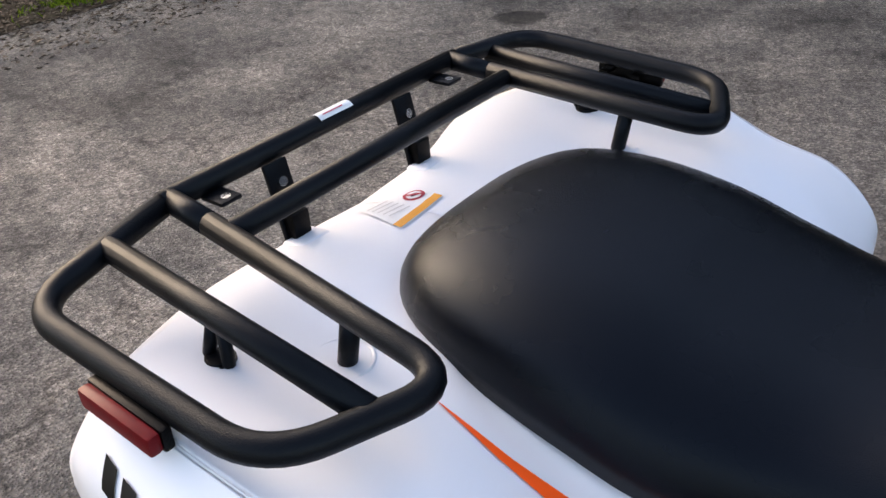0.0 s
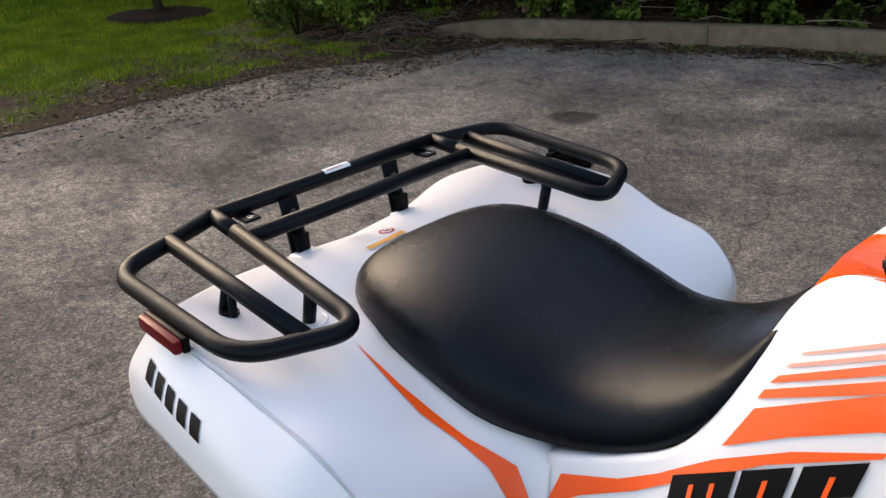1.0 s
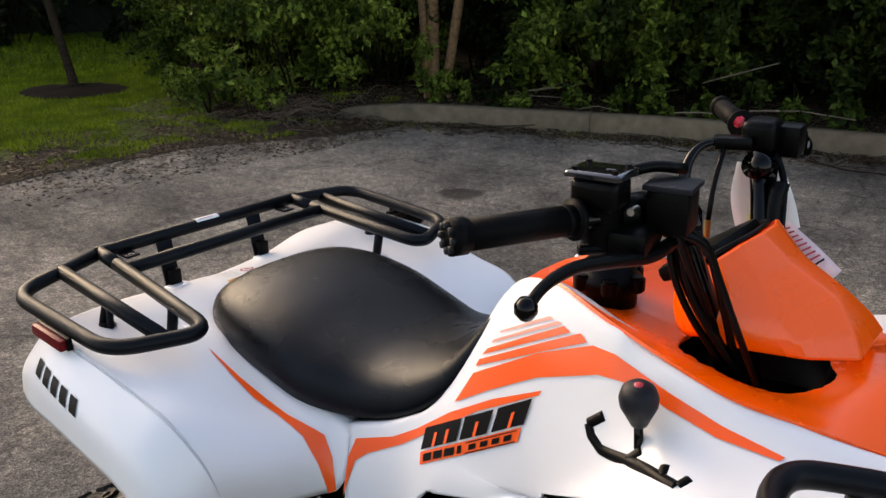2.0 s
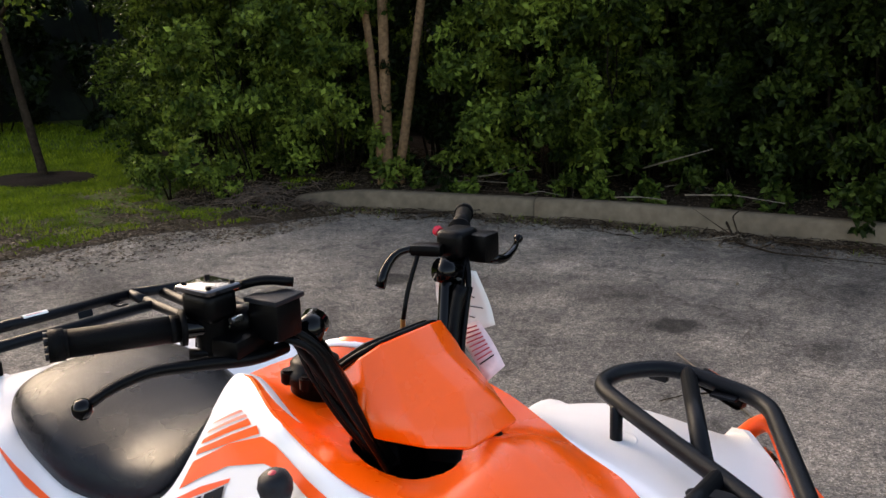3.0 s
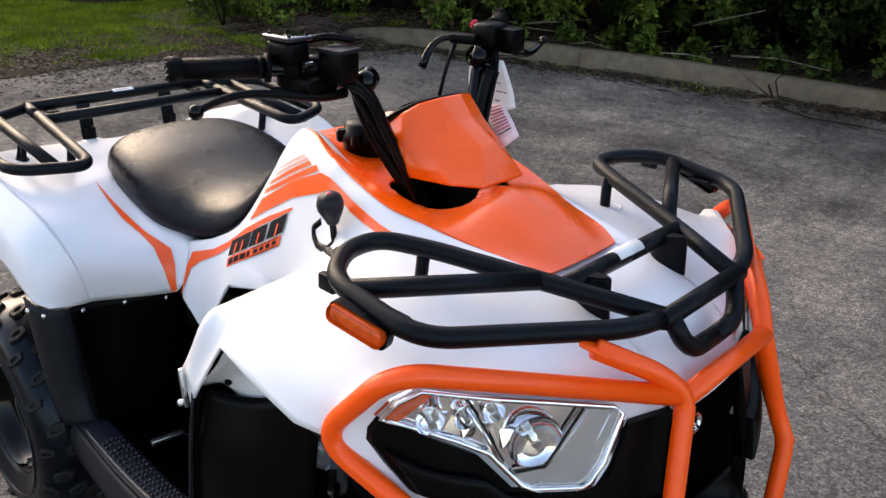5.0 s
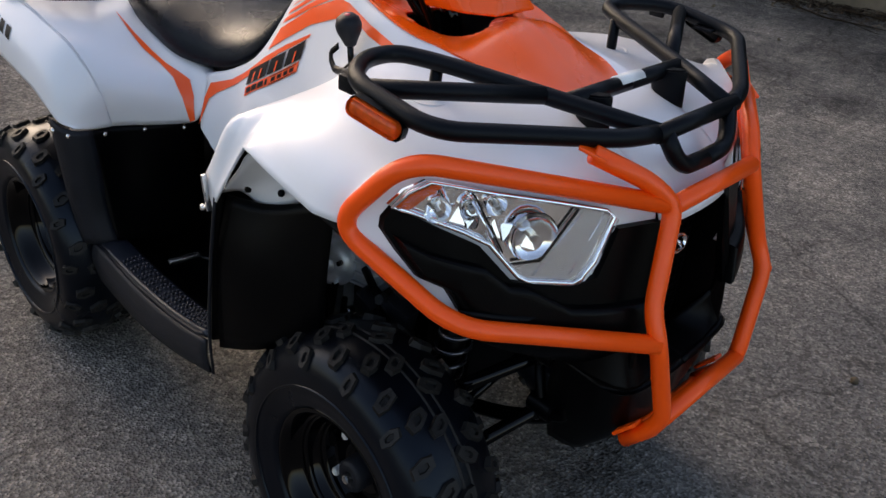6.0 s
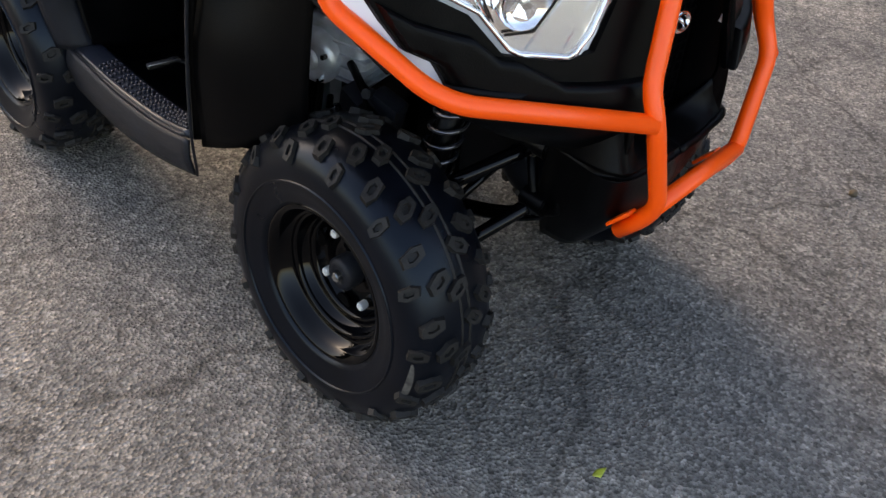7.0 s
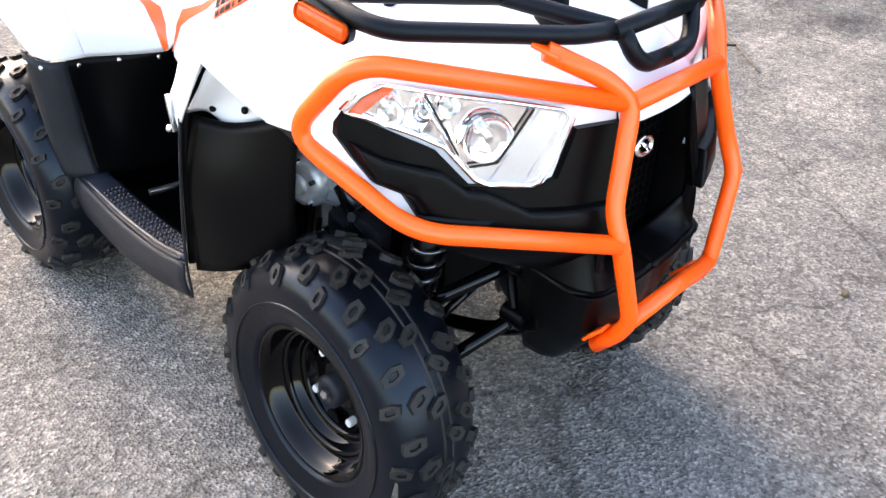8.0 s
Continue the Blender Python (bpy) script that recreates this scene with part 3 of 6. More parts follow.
# the border of shrubs: x, y, half width, half depth, height, leaves, leaf colour as lit or shaded
SHRUBS = [(-9.9, 6.0, 1.0, 0.7, 2.4, 10000, LEAF_SHADE), (-8.7, 5.6, 0.9, 0.7, 2.4, 12000, LEAF_SHADE), (-7.5, 5.2, 1.0, 0.8, 2.5, 15000, LEAF), (-6.5, 4.85, 1.0, 0.75, 2.6, 24000, LEAF), (-5.65, 5.3, 0.8, 0.7, 2.5, 18000, LEAF), (-4.9, 5.95, 0.7, 0.6, 2.9, 14000, LEAF_DARKEST_SHADE),
          (-3.45, 5.85, 0.75, 0.55, 2.6, 19000, LEAF), (-2.7, 6.25, 0.8, 0.6, 3.0, 22000, LEAF_DEEP_SHADE), (-1.75, 7.0, 0.8, 0.6, 2.6, 10000, LEAF_DARKEST_SHADE), (-0.75, 6.5, 0.85, 0.6, 3.0, 20000, LEAF_DEEP_SHADE),
          (0.2, 6.5, 0.9, 0.6, 3.0, 20000, LEAF_DEEP_SHADE), (1.4, 6.7, 0.9, 0.7, 2.8, 14000, LEAF_SHADE), (2.8, 6.7, 1.0, 0.8, 2.8, 12000, LEAF_SHADE)]
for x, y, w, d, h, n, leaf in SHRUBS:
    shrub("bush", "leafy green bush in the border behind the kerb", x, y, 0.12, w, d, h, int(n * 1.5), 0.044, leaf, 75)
# low weeds along the soil's edge
for x, y in ((-6.6, 3.75), (-5.9, 4.0), (-4.6, 5.15), (-0.2, 6.05), (-7.3, 4.0), (0.9, 6.1)):
    shrub("weed", "low green weed at the edge of the soil bed", x, y, 0.10, 0.22, 0.16, 0.30, 700, 0.035, LEAF, 12)
# taller growth that closes the view behind, and round the lawn
ring = [(-3.6, 7.3), (-1.6, 7.7), (0.6, 7.7), (2.4, 7.6)] + [(x, 8.3 + 0.5 * math.sin(x * 3)) for x in np.arange(-12.5, 9, 1.55)] + [(-14.0, 7.2), (-15.2, 5.6), (-16.2, 3.8), (-16.6, 1.9), (-16.8, 0.0), (-16.6, -2.0), (-16.2, -4.2), (-15.5, -6.4)]
# these carry the darkest leaf copy, the shade painted into it
for x, y in ring:
    shrub("hedge_tree", "tall dark leafy growth closing the border", float(x), float(y), 0.2, 1.4, 1.0, 4.8, 9000, 0.10, LEAF_DARKEST_SHADE, 44)
# sheet behind the growth, its near-black colour painting the shade in the gaps
GAP_SHADE = mat("foliage_gap_shade", (0.004, 0.007, 0.003), 0.95, var=0.6, scale=6, var2=0.5, scale2=1.2, bump=1.0, bscale=20)
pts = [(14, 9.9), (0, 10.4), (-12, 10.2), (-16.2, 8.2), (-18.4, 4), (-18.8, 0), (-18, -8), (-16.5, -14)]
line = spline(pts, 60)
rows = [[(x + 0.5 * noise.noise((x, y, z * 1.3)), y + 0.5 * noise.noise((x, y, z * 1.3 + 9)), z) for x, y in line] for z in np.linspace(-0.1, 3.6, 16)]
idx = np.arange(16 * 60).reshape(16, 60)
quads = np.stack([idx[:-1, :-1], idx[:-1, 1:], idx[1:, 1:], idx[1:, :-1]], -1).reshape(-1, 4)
tagged(new("backdrop", mesh_from("backdrop", np.array(rows).reshape(-1, 3), quads, GAP_SHADE, True)), "near-black sheet for the shaded depth of the woodland behind the border", "woodland", kind="structure")


def lawn_z(x, y):
    d = max(0.0, float(lot_edge(y)) - x)
    return 0.006 + 0.012 * min(d, 9) + 0.03 * noise.noise((x * 0.7, y * 0.7, 0)) * min(d, 1)


def blades(name, label, places, h, material, lean=0.5, w=0.006):
    n = len(places)
    p = np.array(places)
    a = rng.uniform(0, 2 * math.pi, n)
    hh = h * rng.uniform(0.5, 1.3, n)
    side = np.stack([np.cos(a), np.sin(a), 0 * a], 1) * w
    tip = np.stack([rng.normal(size=n) * lean * hh, rng.normal(size=n) * lean * hh, hh], 1)
    v = np.stack([p - side, p + side, p + tip * 0.55 + side * 0.7, p + tip], 1).reshape(-1, 3)
    i = np.arange(n)[:, None] * 4
    f = np.concatenate([np.concatenate([i, i + 1, i + 2], 1), np.concatenate([i, i + 2, i + 3], 1)])
    return tagged(new(name, mesh_from(name, v, f, material)), label, "grass", kind="stuff")


def scatter(count, x0, x1, y0, y1, keep):
    out = []
    while len(out) < count:
        x, y = rng.uniform(x0, x1), rng.uniform(y0, y1)
        if rng.uniform() < keep(x, y):
            out.append((x, y))
    return out


def lawn_density(x, y):
    d = float(lot_edge(y)) - x + 0.35 * noise.noise((x * 1.1, y * 1.1, 7)) + 0.15 * noise.noise((x * 4, y * 4, 7))
    bed = 0.0 if (y > 3.3 and x > -7.6 and noise.noise((x * 2, y * 2, 1)) < 0.5) else 1.0
    ring_ = 0.0 if math.hypot(x + 8.9, (y - 3.65) * 1.1) < 0.62 else 1.0
    worn = noise.noise((x * 1.6, y * 1.6, 11)) + 0.5 * noise.noise((x * 5, y * 5, 11))
    return np.clip(d * 0.62 - max(0.0, worn + 0.1) * 2.2 * max(0.0, 1.5 - d * 0.5), 0.0, 1) * bed * ring_


sp = scatter(120000, -11.5, -5.0, -3.5, 5.2, lawn_density)
blades("grass", "short mown green grass with bare patches at its edge", [(x, y, lawn_z(x, y)) for x, y in sp], 0.036, BLADE, w=0.0045)
sp = scatter(30000, -17, -10, -7, 7, lambda x, y: 1.0)
blades("grass", "short mown green grass further back", [(x, y, lawn_z(x, y)) for x, y in sp], 0.07, BLADE, w=0.012)


# litter: dry leaves and chips along the kerb and the lawn's edge
def litter_keep(x, y):
    if x < -4.4:
        d = abs(x - float(lot_edge(y)) + 0.3)
        return math.exp(-(d / 0.9) ** 2) * (1 if y > 1.5 else 0.4) + (0.6 if y > 3.0 and x > -7.8 else 0)
    d = float(kerb_y(x)) - y
    return math.exp(-(max(d, 0) / 0.30) ** 2) * (0.5 + 0.9 * (noise.noise((x * 1.5, 0, 2)) > -0.1)) if d > -0.05 else (0.5 if d < -0.15 else 0)


def bed_z(x, y):
    if y < bed_start(x):
        return lawn_z(x, y) if x < float(lot_edge(y)) else 0.0
    return bed_height(x, y)


sp = scatter(26000, -8.2, 3.0, 0.5, 6.6, litter_keep)
v, f = leaf_cloud([(x, y, bed_z(x, y) + 0.006) for x, y in sp], 0.026, 1.8, 0.0, 0.3)
tagged(new("leaf_litter", mesh_from("leaf_litter", v, f, DRY)), "dry brown leaves and chips along the kerb", "leaf litter", kind="stuff")
sp = scatter(260, -5.5, 3.0, 2.5, 5.9, lambda x, y: math.exp(-((float(kerb_y(x)) - y - 0.12) / 0.12) ** 2) * (noise.noise((x * 1.2, 3, 2)) > 0.02) if y < kerb_y(x) else 0)
blades("kerb_grass", "tufts of grass along the foot of the kerb", [(x, y, 0.0) for x, y in sp], 0.05, BLADE, w=0.004)
me = mesh_from("mulch_ring", [(-8.9 + 0.68 * r * (1 + 0.22 * noise.noise((math.cos(a) * 2.2, math.sin(a) * 2.2, 4))) * math.cos(a), 3.65 + 0.62 * r * (1 + 0.22 * noise.noise((math.cos(a) * 2.2, math.sin(a) * 2.2, 4))) * math.sin(a), lawn_z(-8.9, 3.65) + 0.05 * (1 - r) + (0.018 + 0.03 * noise.noise((r * 3, a * 3, 1)) if r < 1 else -0.03)) for r in (0.0, 0.5, 0.85, 1.0) for a in np.linspace(0, 2 * math.pi, 24, endpoint=False)],
               [(24 * k + j, 24 * (k + 1) + j, 24 * (k + 1) + (j + 1) % 24, 24 * k + (j + 1) % 24) for k in range(3) for j in range(24)], MULCH, True)
tagged(new("mulch_ring", me), "ring of dark mulch round the young tree", "mulch", kind="structure")

# fallen sticks and loose bits
PALE_WOOD = mat("bare_wood", (0.135, 0.108, 0.078), 0.8, var=0.3, scale=40)


def stick(pts, r, material, label):
    bm = tube(pts, r, 0.03, n=6, taper=(1.0, 0.5))
    return tagged(part("stick", bm, material), label, "stick", "sticks on the ground")


stick([(-0.02, 2.34, .008), (-0.30, 2.60, .012), (-0.62, 2.86, .010)], .007, PALE_WOOD, "thin pale fallen stick on the asphalt")
stick([(-0.24, 2.56, .01), (-0.36, 2.42, .012), (-0.42, 2.30, .008)], .005, DARKBARK, "short dark twig on the asphalt")
for k in range(26):
    x = rng.uniform(-6.2, 0.6)
    y = float(kerb_y(max(x, -5.2))) + (rng.uniform(0.2, 1.0) if k % 3 else rng.uniform(-0.45, -0.1))
    a, L = rng.uniform(-0.6, 0.6), rng.uniform(0.2, 0.8)
    z = bed_z(x, y) + 0.03
    stick([(x, y, z), (x + L * 0.5 * math.cos(a), y + L * 0.5 * math.sin(a), z + rng.uniform(0, 0.06)), (x + L * math.cos(a), y + L * math.sin(a), z + rng.uniform(0, 0.10))], rng.uniform(.004, .010), PALE_WOOD if k % 5 < 2 else DARKBARK, "fallen branch in the litter by the kerb")
for k in range(44):
    x = rng.uniform(-5.6, 2.6) if k % 2 else rng.uniform(-0.8, 2.4)
    y = float(kerb_y(max(x, -5.2))) - rng.uniform(0.03, 0.42)
    a, L = rng.uniform(-0.5, 0.5) if k % 3 else rng.uniform(-1.6, 1.6), rng.uniform(0.12, 0.6)
    stick([(x, y, .006), (x + L * 0.5 * math.cos(a), y + L * 0.3 * math.sin(a) + 0.02, rng.uniform(.008, .04)), (x + L * math.cos(a), min(y + L * 0.5 * math.sin(a), float(kerb_y(x)) - 0.01), .008)], rng.uniform(.0025, .006), DARKBARK if k % 3 else PALE_WOOD, "thin twig in the gutter by the kerb")
# a forked branch lying over the kerb, and sticks caught in the undergrowth
fork = bmesh.new()
for pts, r in (([(-1.52, 5.44, .11), (-1.32, 5.16, .03), (-1.0, 5.05, .02), (-.68, 5.12, .018), (-.2, 5.2, .012)], .009), ([(-1.3, 5.18, .04), (-1.46, 5.40, .17), (-1.42, 5.60, .24), (-1.33, 5.80, .30)], .007), ([(-1.2, 5.10, .03), (-1.55, 5.32, .11), (-1.78, 5.40, .20)], .005),
               ([(-1.0, 5.05, .02), (-.82, 4.96, .05), (-.60, 4.99, .012)], .005), ([(-1.12, 5.09, .03), (-1.0, 5.22, .09), (-.80, 5.30, .05)], .004)):
    tube(pts, r, .04, n=6, bm=fork, taper=(1.0, .4))
tagged(part("branch", fork, DARKBARK), "forked dry branch lying against the kerb", "branch")
for pts, r in (([(-3.98, 5.50, .25), (-3.76, 5.68, .28), (-3.52, 5.84, .32)], .009), ([(-3.95, 5.60, .25), (-3.75, 5.78, .32), (-3.62, 5.95, .38)], .006), ([(-2.46, 5.85, .40), (-2.15, 5.82, .50), (-1.84, 5.85, .60)], .008), ([(-3.08, 5.80, .58), (-2.92, 5.78, .48), (-2.76, 5.76, .36)], .007), ([(-2.48, 5.44, .208), (-2.28, 5.50, .222), (-2.06, 5.53, .212)], .007), ([(-1.95, 5.62, .25), (-1.6, 5.72, .27), (-1.2, 5.74, .24)], .008)):
    stick(pts, r, PALE_WOOD, "pale dead stick caught in the undergrowth")
for x, y, h in ((-3.4, 5.42, .16), (-3.0, 5.52, .20), (-2.72, 5.56, .15), (-2.3, 5.66, .22), (-1.66, 5.78, .18), (-1.32, 5.84, .20), (-0.5, 5.9, .22), (-3.9, 5.22, .14)):
    shrub("weed", "small broad-leaved weed behind the kerb", x, y, bed_z(x, y), 0.10, 0.08, h, 170, 0.045, LEAF_SHADE, 7)
# drift of broken twigs and dead leaves against the kerb
bm = bmesh.new()
for k in range(420):
    x = rng.uniform(-4.6, 2.2)
    y = float(kerb_y(x)) - 0.02 - abs(rng.normal(0, 0.12))
    a, L = rng.uniform(-0.7, 0.9) if k % 3 else rng.uniform(0, math.pi), rng.uniform(0.04, 0.26)
    z = 0.006 + rng.uniform(0, 0.035) * math.exp(-((float(kerb_y(x)) - y) / 0.12) ** 2)
    dx, dy = math.cos(a) * L / 2, math.sin(a) * L / 2
    top = float(kerb_y(x)) - 0.012
    tube([(x - dx, min(y - dy, top), z), (x, min(y + rng.normal() * .012, top), z + .008), (x + dx, min(y + dy, top), z)], rng.uniform(0.002, 0.0055), n=4, bm=bm, taper=(1, 0.5))
tagged(part("gutter_twigs", bm, DARKBARK), "drift of dead twigs along the kerb", "twigs", kind="stuff")
lp = [(x, float(kerb_y(x)) - 0.015 - abs(rng.normal(0, 0.15)), 0.006) for x in rng.uniform(-4.7, 2.4, 1900)]
tagged(blades("gutter_litter", "brown dead leaves and grit along the kerb", [(x, y, z + rng.uniform(0, .02)) for x, y, z in lp], 0.022, DRY, lean=1.6, w=0.010), "brown dead leaves and grit along the kerb", "dead leaves", kind="stuff")
# raked-up heap of dry twigs at the end of the kerb, thinning out along the soil's edge
bm = bmesh.new()
for k in range(330):
    far = k % 3 == 0
    x, y = (rng.uniform(-7.4, -4.9), 0) if far else (rng.normal(-5.55, 0.28), 0)
    y = (bed_start(x) + rng.uniform(-0.15, 0.7)) if far else rng.normal(4.15, 0.20)
    if x > -5.3:
        y = min(y, float(kerb_y(x)) - 0.05)
    z = (bed_z(x, y) if y > 0 else 0) + (rng.uniform(0.0, 0.03) if far else rng.uniform(0.0, 0.17) * math.exp(-((x + 5.55) / 0.4) ** 2 - ((y - 4.15) / 0.3) ** 2))
    a, L = rng.uniform(0, math.pi), rng.uniform(0.12, 0.5)
    dx, dy, dz = math.cos(a) * L, math.sin(a) * L * 0.6, rng.uniform(-0.05, 0.07)
    tube([(x - dx / 2, y - dy / 2, max(z - dz / 2, 0.005)), (x + rng.normal() * 0.03, y, z + 0.03), (x + dx / 2, y + dy / 2, max(z + dz / 2, 0.005))], rng.uniform(0.003, 0.007), n=4, bm=bm, taper=(1, 0.4))
TWIG = mat("dry_twig", (0.075, 0.050, 0.034), 0.9, var=0.5, scale=9, var2=0.4, scale2=30)
tagged(part("twig_heap", bm, TWIG), "heap of dry brown twigs at the end of the kerb", "twigs", kind="stuff")
# weeds and grass tufts that break the bare soil
sp = scatter(7000, -8.4, -5.0, 1.8, 4.9, lambda x, y: max(0.0, min(1.0, 4 * (noise.noise((x * 2.4, y * 2.4, 21)) + 0.4 * noise.noise((x * 7, y * 7, 21)) - 0.12))) if x < float(lot_edge(y)) - 0.05 else 0)
blades("weeds", "thin weeds and grass tufts in the bare soil", [(x, y, bed_z(x, y)) for x, y in sp], 0.034, BLADE, w=0.005)
for x, y, r in ((0.959, 1.032, .011), (-1.6, 4.6, .012), (0.6, 3.4, .012), (-0.9, 4.2, .010)):
    bm = bmesh.new()
    bmesh.ops.create_icosphere(bm, subdivisions=2, radius=r, matrix=pose(x, y, r * 0.6))
    for vv in bm.verts:
        vv.co += Vector(noise.noise_vector(vv.co * 90)) * r * 0.35
    tagged(part("pebble", bm, CONCRETE), "small pale pebble on the asphalt", "pebble", "pebbles on the asphalt")
gl = net([[(1.063, -.189, .003), (1.077, -.183, .007)], [(1.060, -.174, .004), (1.073, -.165, .009)], [(1.066, -.159, .003), (1.070, -.157, .005)]], 7, 4)
tagged(part("fallen_leaf", sheet(gl, .0005), mat("yellow_leaf", (.30, .34, .03), .5, var=.3, scale=80)), "small yellow-green fallen leaf on the asphalt", "leaf")


# ---- the quad bike: x ahead, y to its left, z up ----
from mathutils.bvhtree import BVHTree
SKEW = 0.055                      # its far side sits a little further back


def apart_of(name, bm, material, parent, label="", smooth=40.0, skew=True):
    """A part of the quad bike."""
    if skew:
        for v in bm.verts:
            v.co.x -= SKEW * v.co.y
    return part(name, bm, material, parent, label, smooth)


def mir(p, s):
    """The place p, given for the right-hand side, on side s (-1 right, 1 left)."""
    return (p[0], -p[1] * s, p[2])


atv = thing("quad_bike", "white and orange utility quad bike with black racks, parked on asphalt", "quad bike")
P = apart_of
R = 0.0128                       # rack tube radius


# -- white and orange bodywork --
def rear_fender(out=0.0):
    """From the seat outwards: the dished top, the crease, the flat flank and its lower edge; out: how far the front corner is flared."""
    r0 = [(-.735, 0, .770), (-.731, -.13, .780), (-.712, -.27, .794), (-.656, -.398, .812), (-.652, -.408, .811), (-.672, -.445, .755), (-.707, -.441, .694)]
    r1 = [(-.680, 0, .786), (-.670, -.13, .790), (-.640, -.27, .798), (-.600, -.408, .817), (-.600, -.418, .816), (-.612, -.458, .768), (-.628, -.462, .702)]
    r2 = [(-.600, 0, .788), (-.580, -.14, .790), (-.560, -.27, .793), (-.525, -.412, .812), (-.525, -.422, .811), (-.525, -.465, .764), (-.533, -.470, .703)]
    r3 = [(-.530, -.09, .783), (-.490, -.18, .785), (-.470, -.29, .792), (-.445, -.411, .804), (-.445, -.421, .803), (-.440, -.465, .752), (-.440, -.472, .692)]
    r4 = [(-.440, -.190, .772), (-.400, -.23, .770), (-.380, -.32, .782), (-.365, -.408, .786), (-.365, -.418, .785), (-.355, -.462, .738), (-.354, -.471, .676)]
    r5 = [(-.300, -.190, .738), (-.290, -.23, .722), (-.288, -.32, .744), (-.288, -.402, .763), (-.288, -.412, .762), (-.288, -.456, .710), (-.297, -.468, .650)]
    r6 = [(-.190, -.176, .712), (-.195, -.212, .690), (-.210, -.29, .682), (-.232, -.380, .694), (-.234, -.390, .692), (-.250, -.438, .655), (-.268, -.460, .626)]
    r7 = [(-.150, -.178, .698), (-.145, -.206, .625), (-.182, -.230, .603), (-.240, -.345, .604), (-.243, -.370, .605), (-.242, -.412, .609), (-.243, -.443, .614)]
    if out:
        r0[1:5] = [(x - d, y, z) for (x, y, z), d in zip(r0[1:5], (.006, .050, .042, .042))]
    for r, dx, dy, dz in ((r4, 0, 0, -.4), (r5, .1, -1, -.8), (r6, .4, -.6, -.3)):
        for k in (3, 4, 5):
            r[k] = (r[k][0] + dx * out, r[k][1] + dy * out, r[k][2] + dz * out)
    return net([r0, r1, r2, r3, r4, r5, r6, r7], 50, 49)


def body_side():
    """From the seam by the seat over the tank's flank to the front fender; between rows 4 and 5 it opens below the gear lever."""
    a = [(-.158, -.175, .706), (-.152, -.183, .679), (-.146, -.195, .647), (-.141, -.204, .626), (-.135, -.210, .602)]
    b = [(-.060, -.165, .744), (-.053, -.177, .712), (-.048, -.190, .662), (-.052, -.201, .600), (-.062, -.207, .548)]
    c = [(.020, -.150, .804), (.026, -.169, .771), (.032, -.185, .740), (.034, -.195, .712), (.028, -.203, .683)]
    d = [(.088, -.088, .958), (.110, -.136, .900), (.132, -.168, .830), (.138, -.190, .748), (.138, -.194, .737), (.137, -.198, .726), (.135, -.200, .715)]
    e = [(.165, -.103, .996), (.185, -.146, .935), (.212, -.174, .862), (.224, -.198, .764), (.225, -.200, .758), (.225, -.202, .752), (.224, -.203, .746)]
    f = [(.280, -.148, .984), (.285, -.166, .935), (.312, -.192, .868), (.308, -.226, .805), (.299, -.320, .792), (.328, -.415, .818), (.272, -.440, .708)]
    f2 = [(.325, -.153, .972), (.328, -.175, .925), (.348, -.205, .870), (.345, -.265, .838), (.345, -.345, .836), (.362, -.425, .826), (.310, -.450, .672)]
    g = [(.395, -.164, .954), (.397, -.195, .908), (.400, -.260, .878), (.405, -.375, .852), (.420, -.462, .815)]
    g2 = [(.480, -.153, .937), (.485, -.205, .902), (.485, -.290, .886), (.470, -.398, .864), (.480, -.464, .804)]
    h = [(.560, -.138, .922), (.565, -.210, .896), (.560, -.315, .888), (.530, -.418, .862), (.535, -.464, .794)]
    i = [(.655, -.116, .912), (.665, -.210, .892), (.650, -.325, .882), (.603, -.424, .856), (.590, -.463, .784)]
    j = [(.745, -.100, .898), (.750, -.205, .882), (.725, -.325, .874), (.664, -.418, .858), (.632, -.454, .785)]
    k = [(.830, -.100, .870), (.820, -.200, .868), (.770, -.315, .872), (.700, -.408, .876), (.655, -.446, .830)]
    l = [(.898, -.098, .824), (.872, -.195, .842), (.800, -.310, .866), (.716, -.396, .884), (.664, -.442, .838)]
    return net([r if len(r) == 7 else spline(r, 7) for r in (a, b, c, d, e, f, f2, g, g2, h, i, j, k, l)], 92, 37)


def eased(g, times, keep_from=0, keep_to=0):
    """The grid with its inner points drawn towards their neighbours, the rim kept."""
    g = g.copy()
    keep = g[keep_from:keep_to].copy()
    for _ in range(times):
        g[1:-1, 1:-1] = 0.5 * g[1:-1, 1:-1] + 0.125 * (g[:-2, 1:-1] + g[2:, 1:-1] + g[1:-1, :-2] + g[1:-1, 2:])
        g[keep_from:keep_to, 13:] = keep[:, 13:]
    return g


def straight_rim(g, count=14):
    """The side's lower rim drawn as straight runs between its corners, easing out upwards."""
    nu, nv = g.shape[:2]
    s = np.linspace(0, count - 1, nu)
    at = np.round(np.arange(count) * (nu - 1) / (count - 1)).astype(int)
    rim = np.stack([np.interp(s, np.arange(count), g[at, -1, k]) for k in range(3)], 1)
    w = np.clip((np.arange(nv) / (nv - 1) - 0.72) / 0.28, 0, 1) ** 2
    return g + (rim - g[:, -1])[:, None, :] * w[None, :, None]


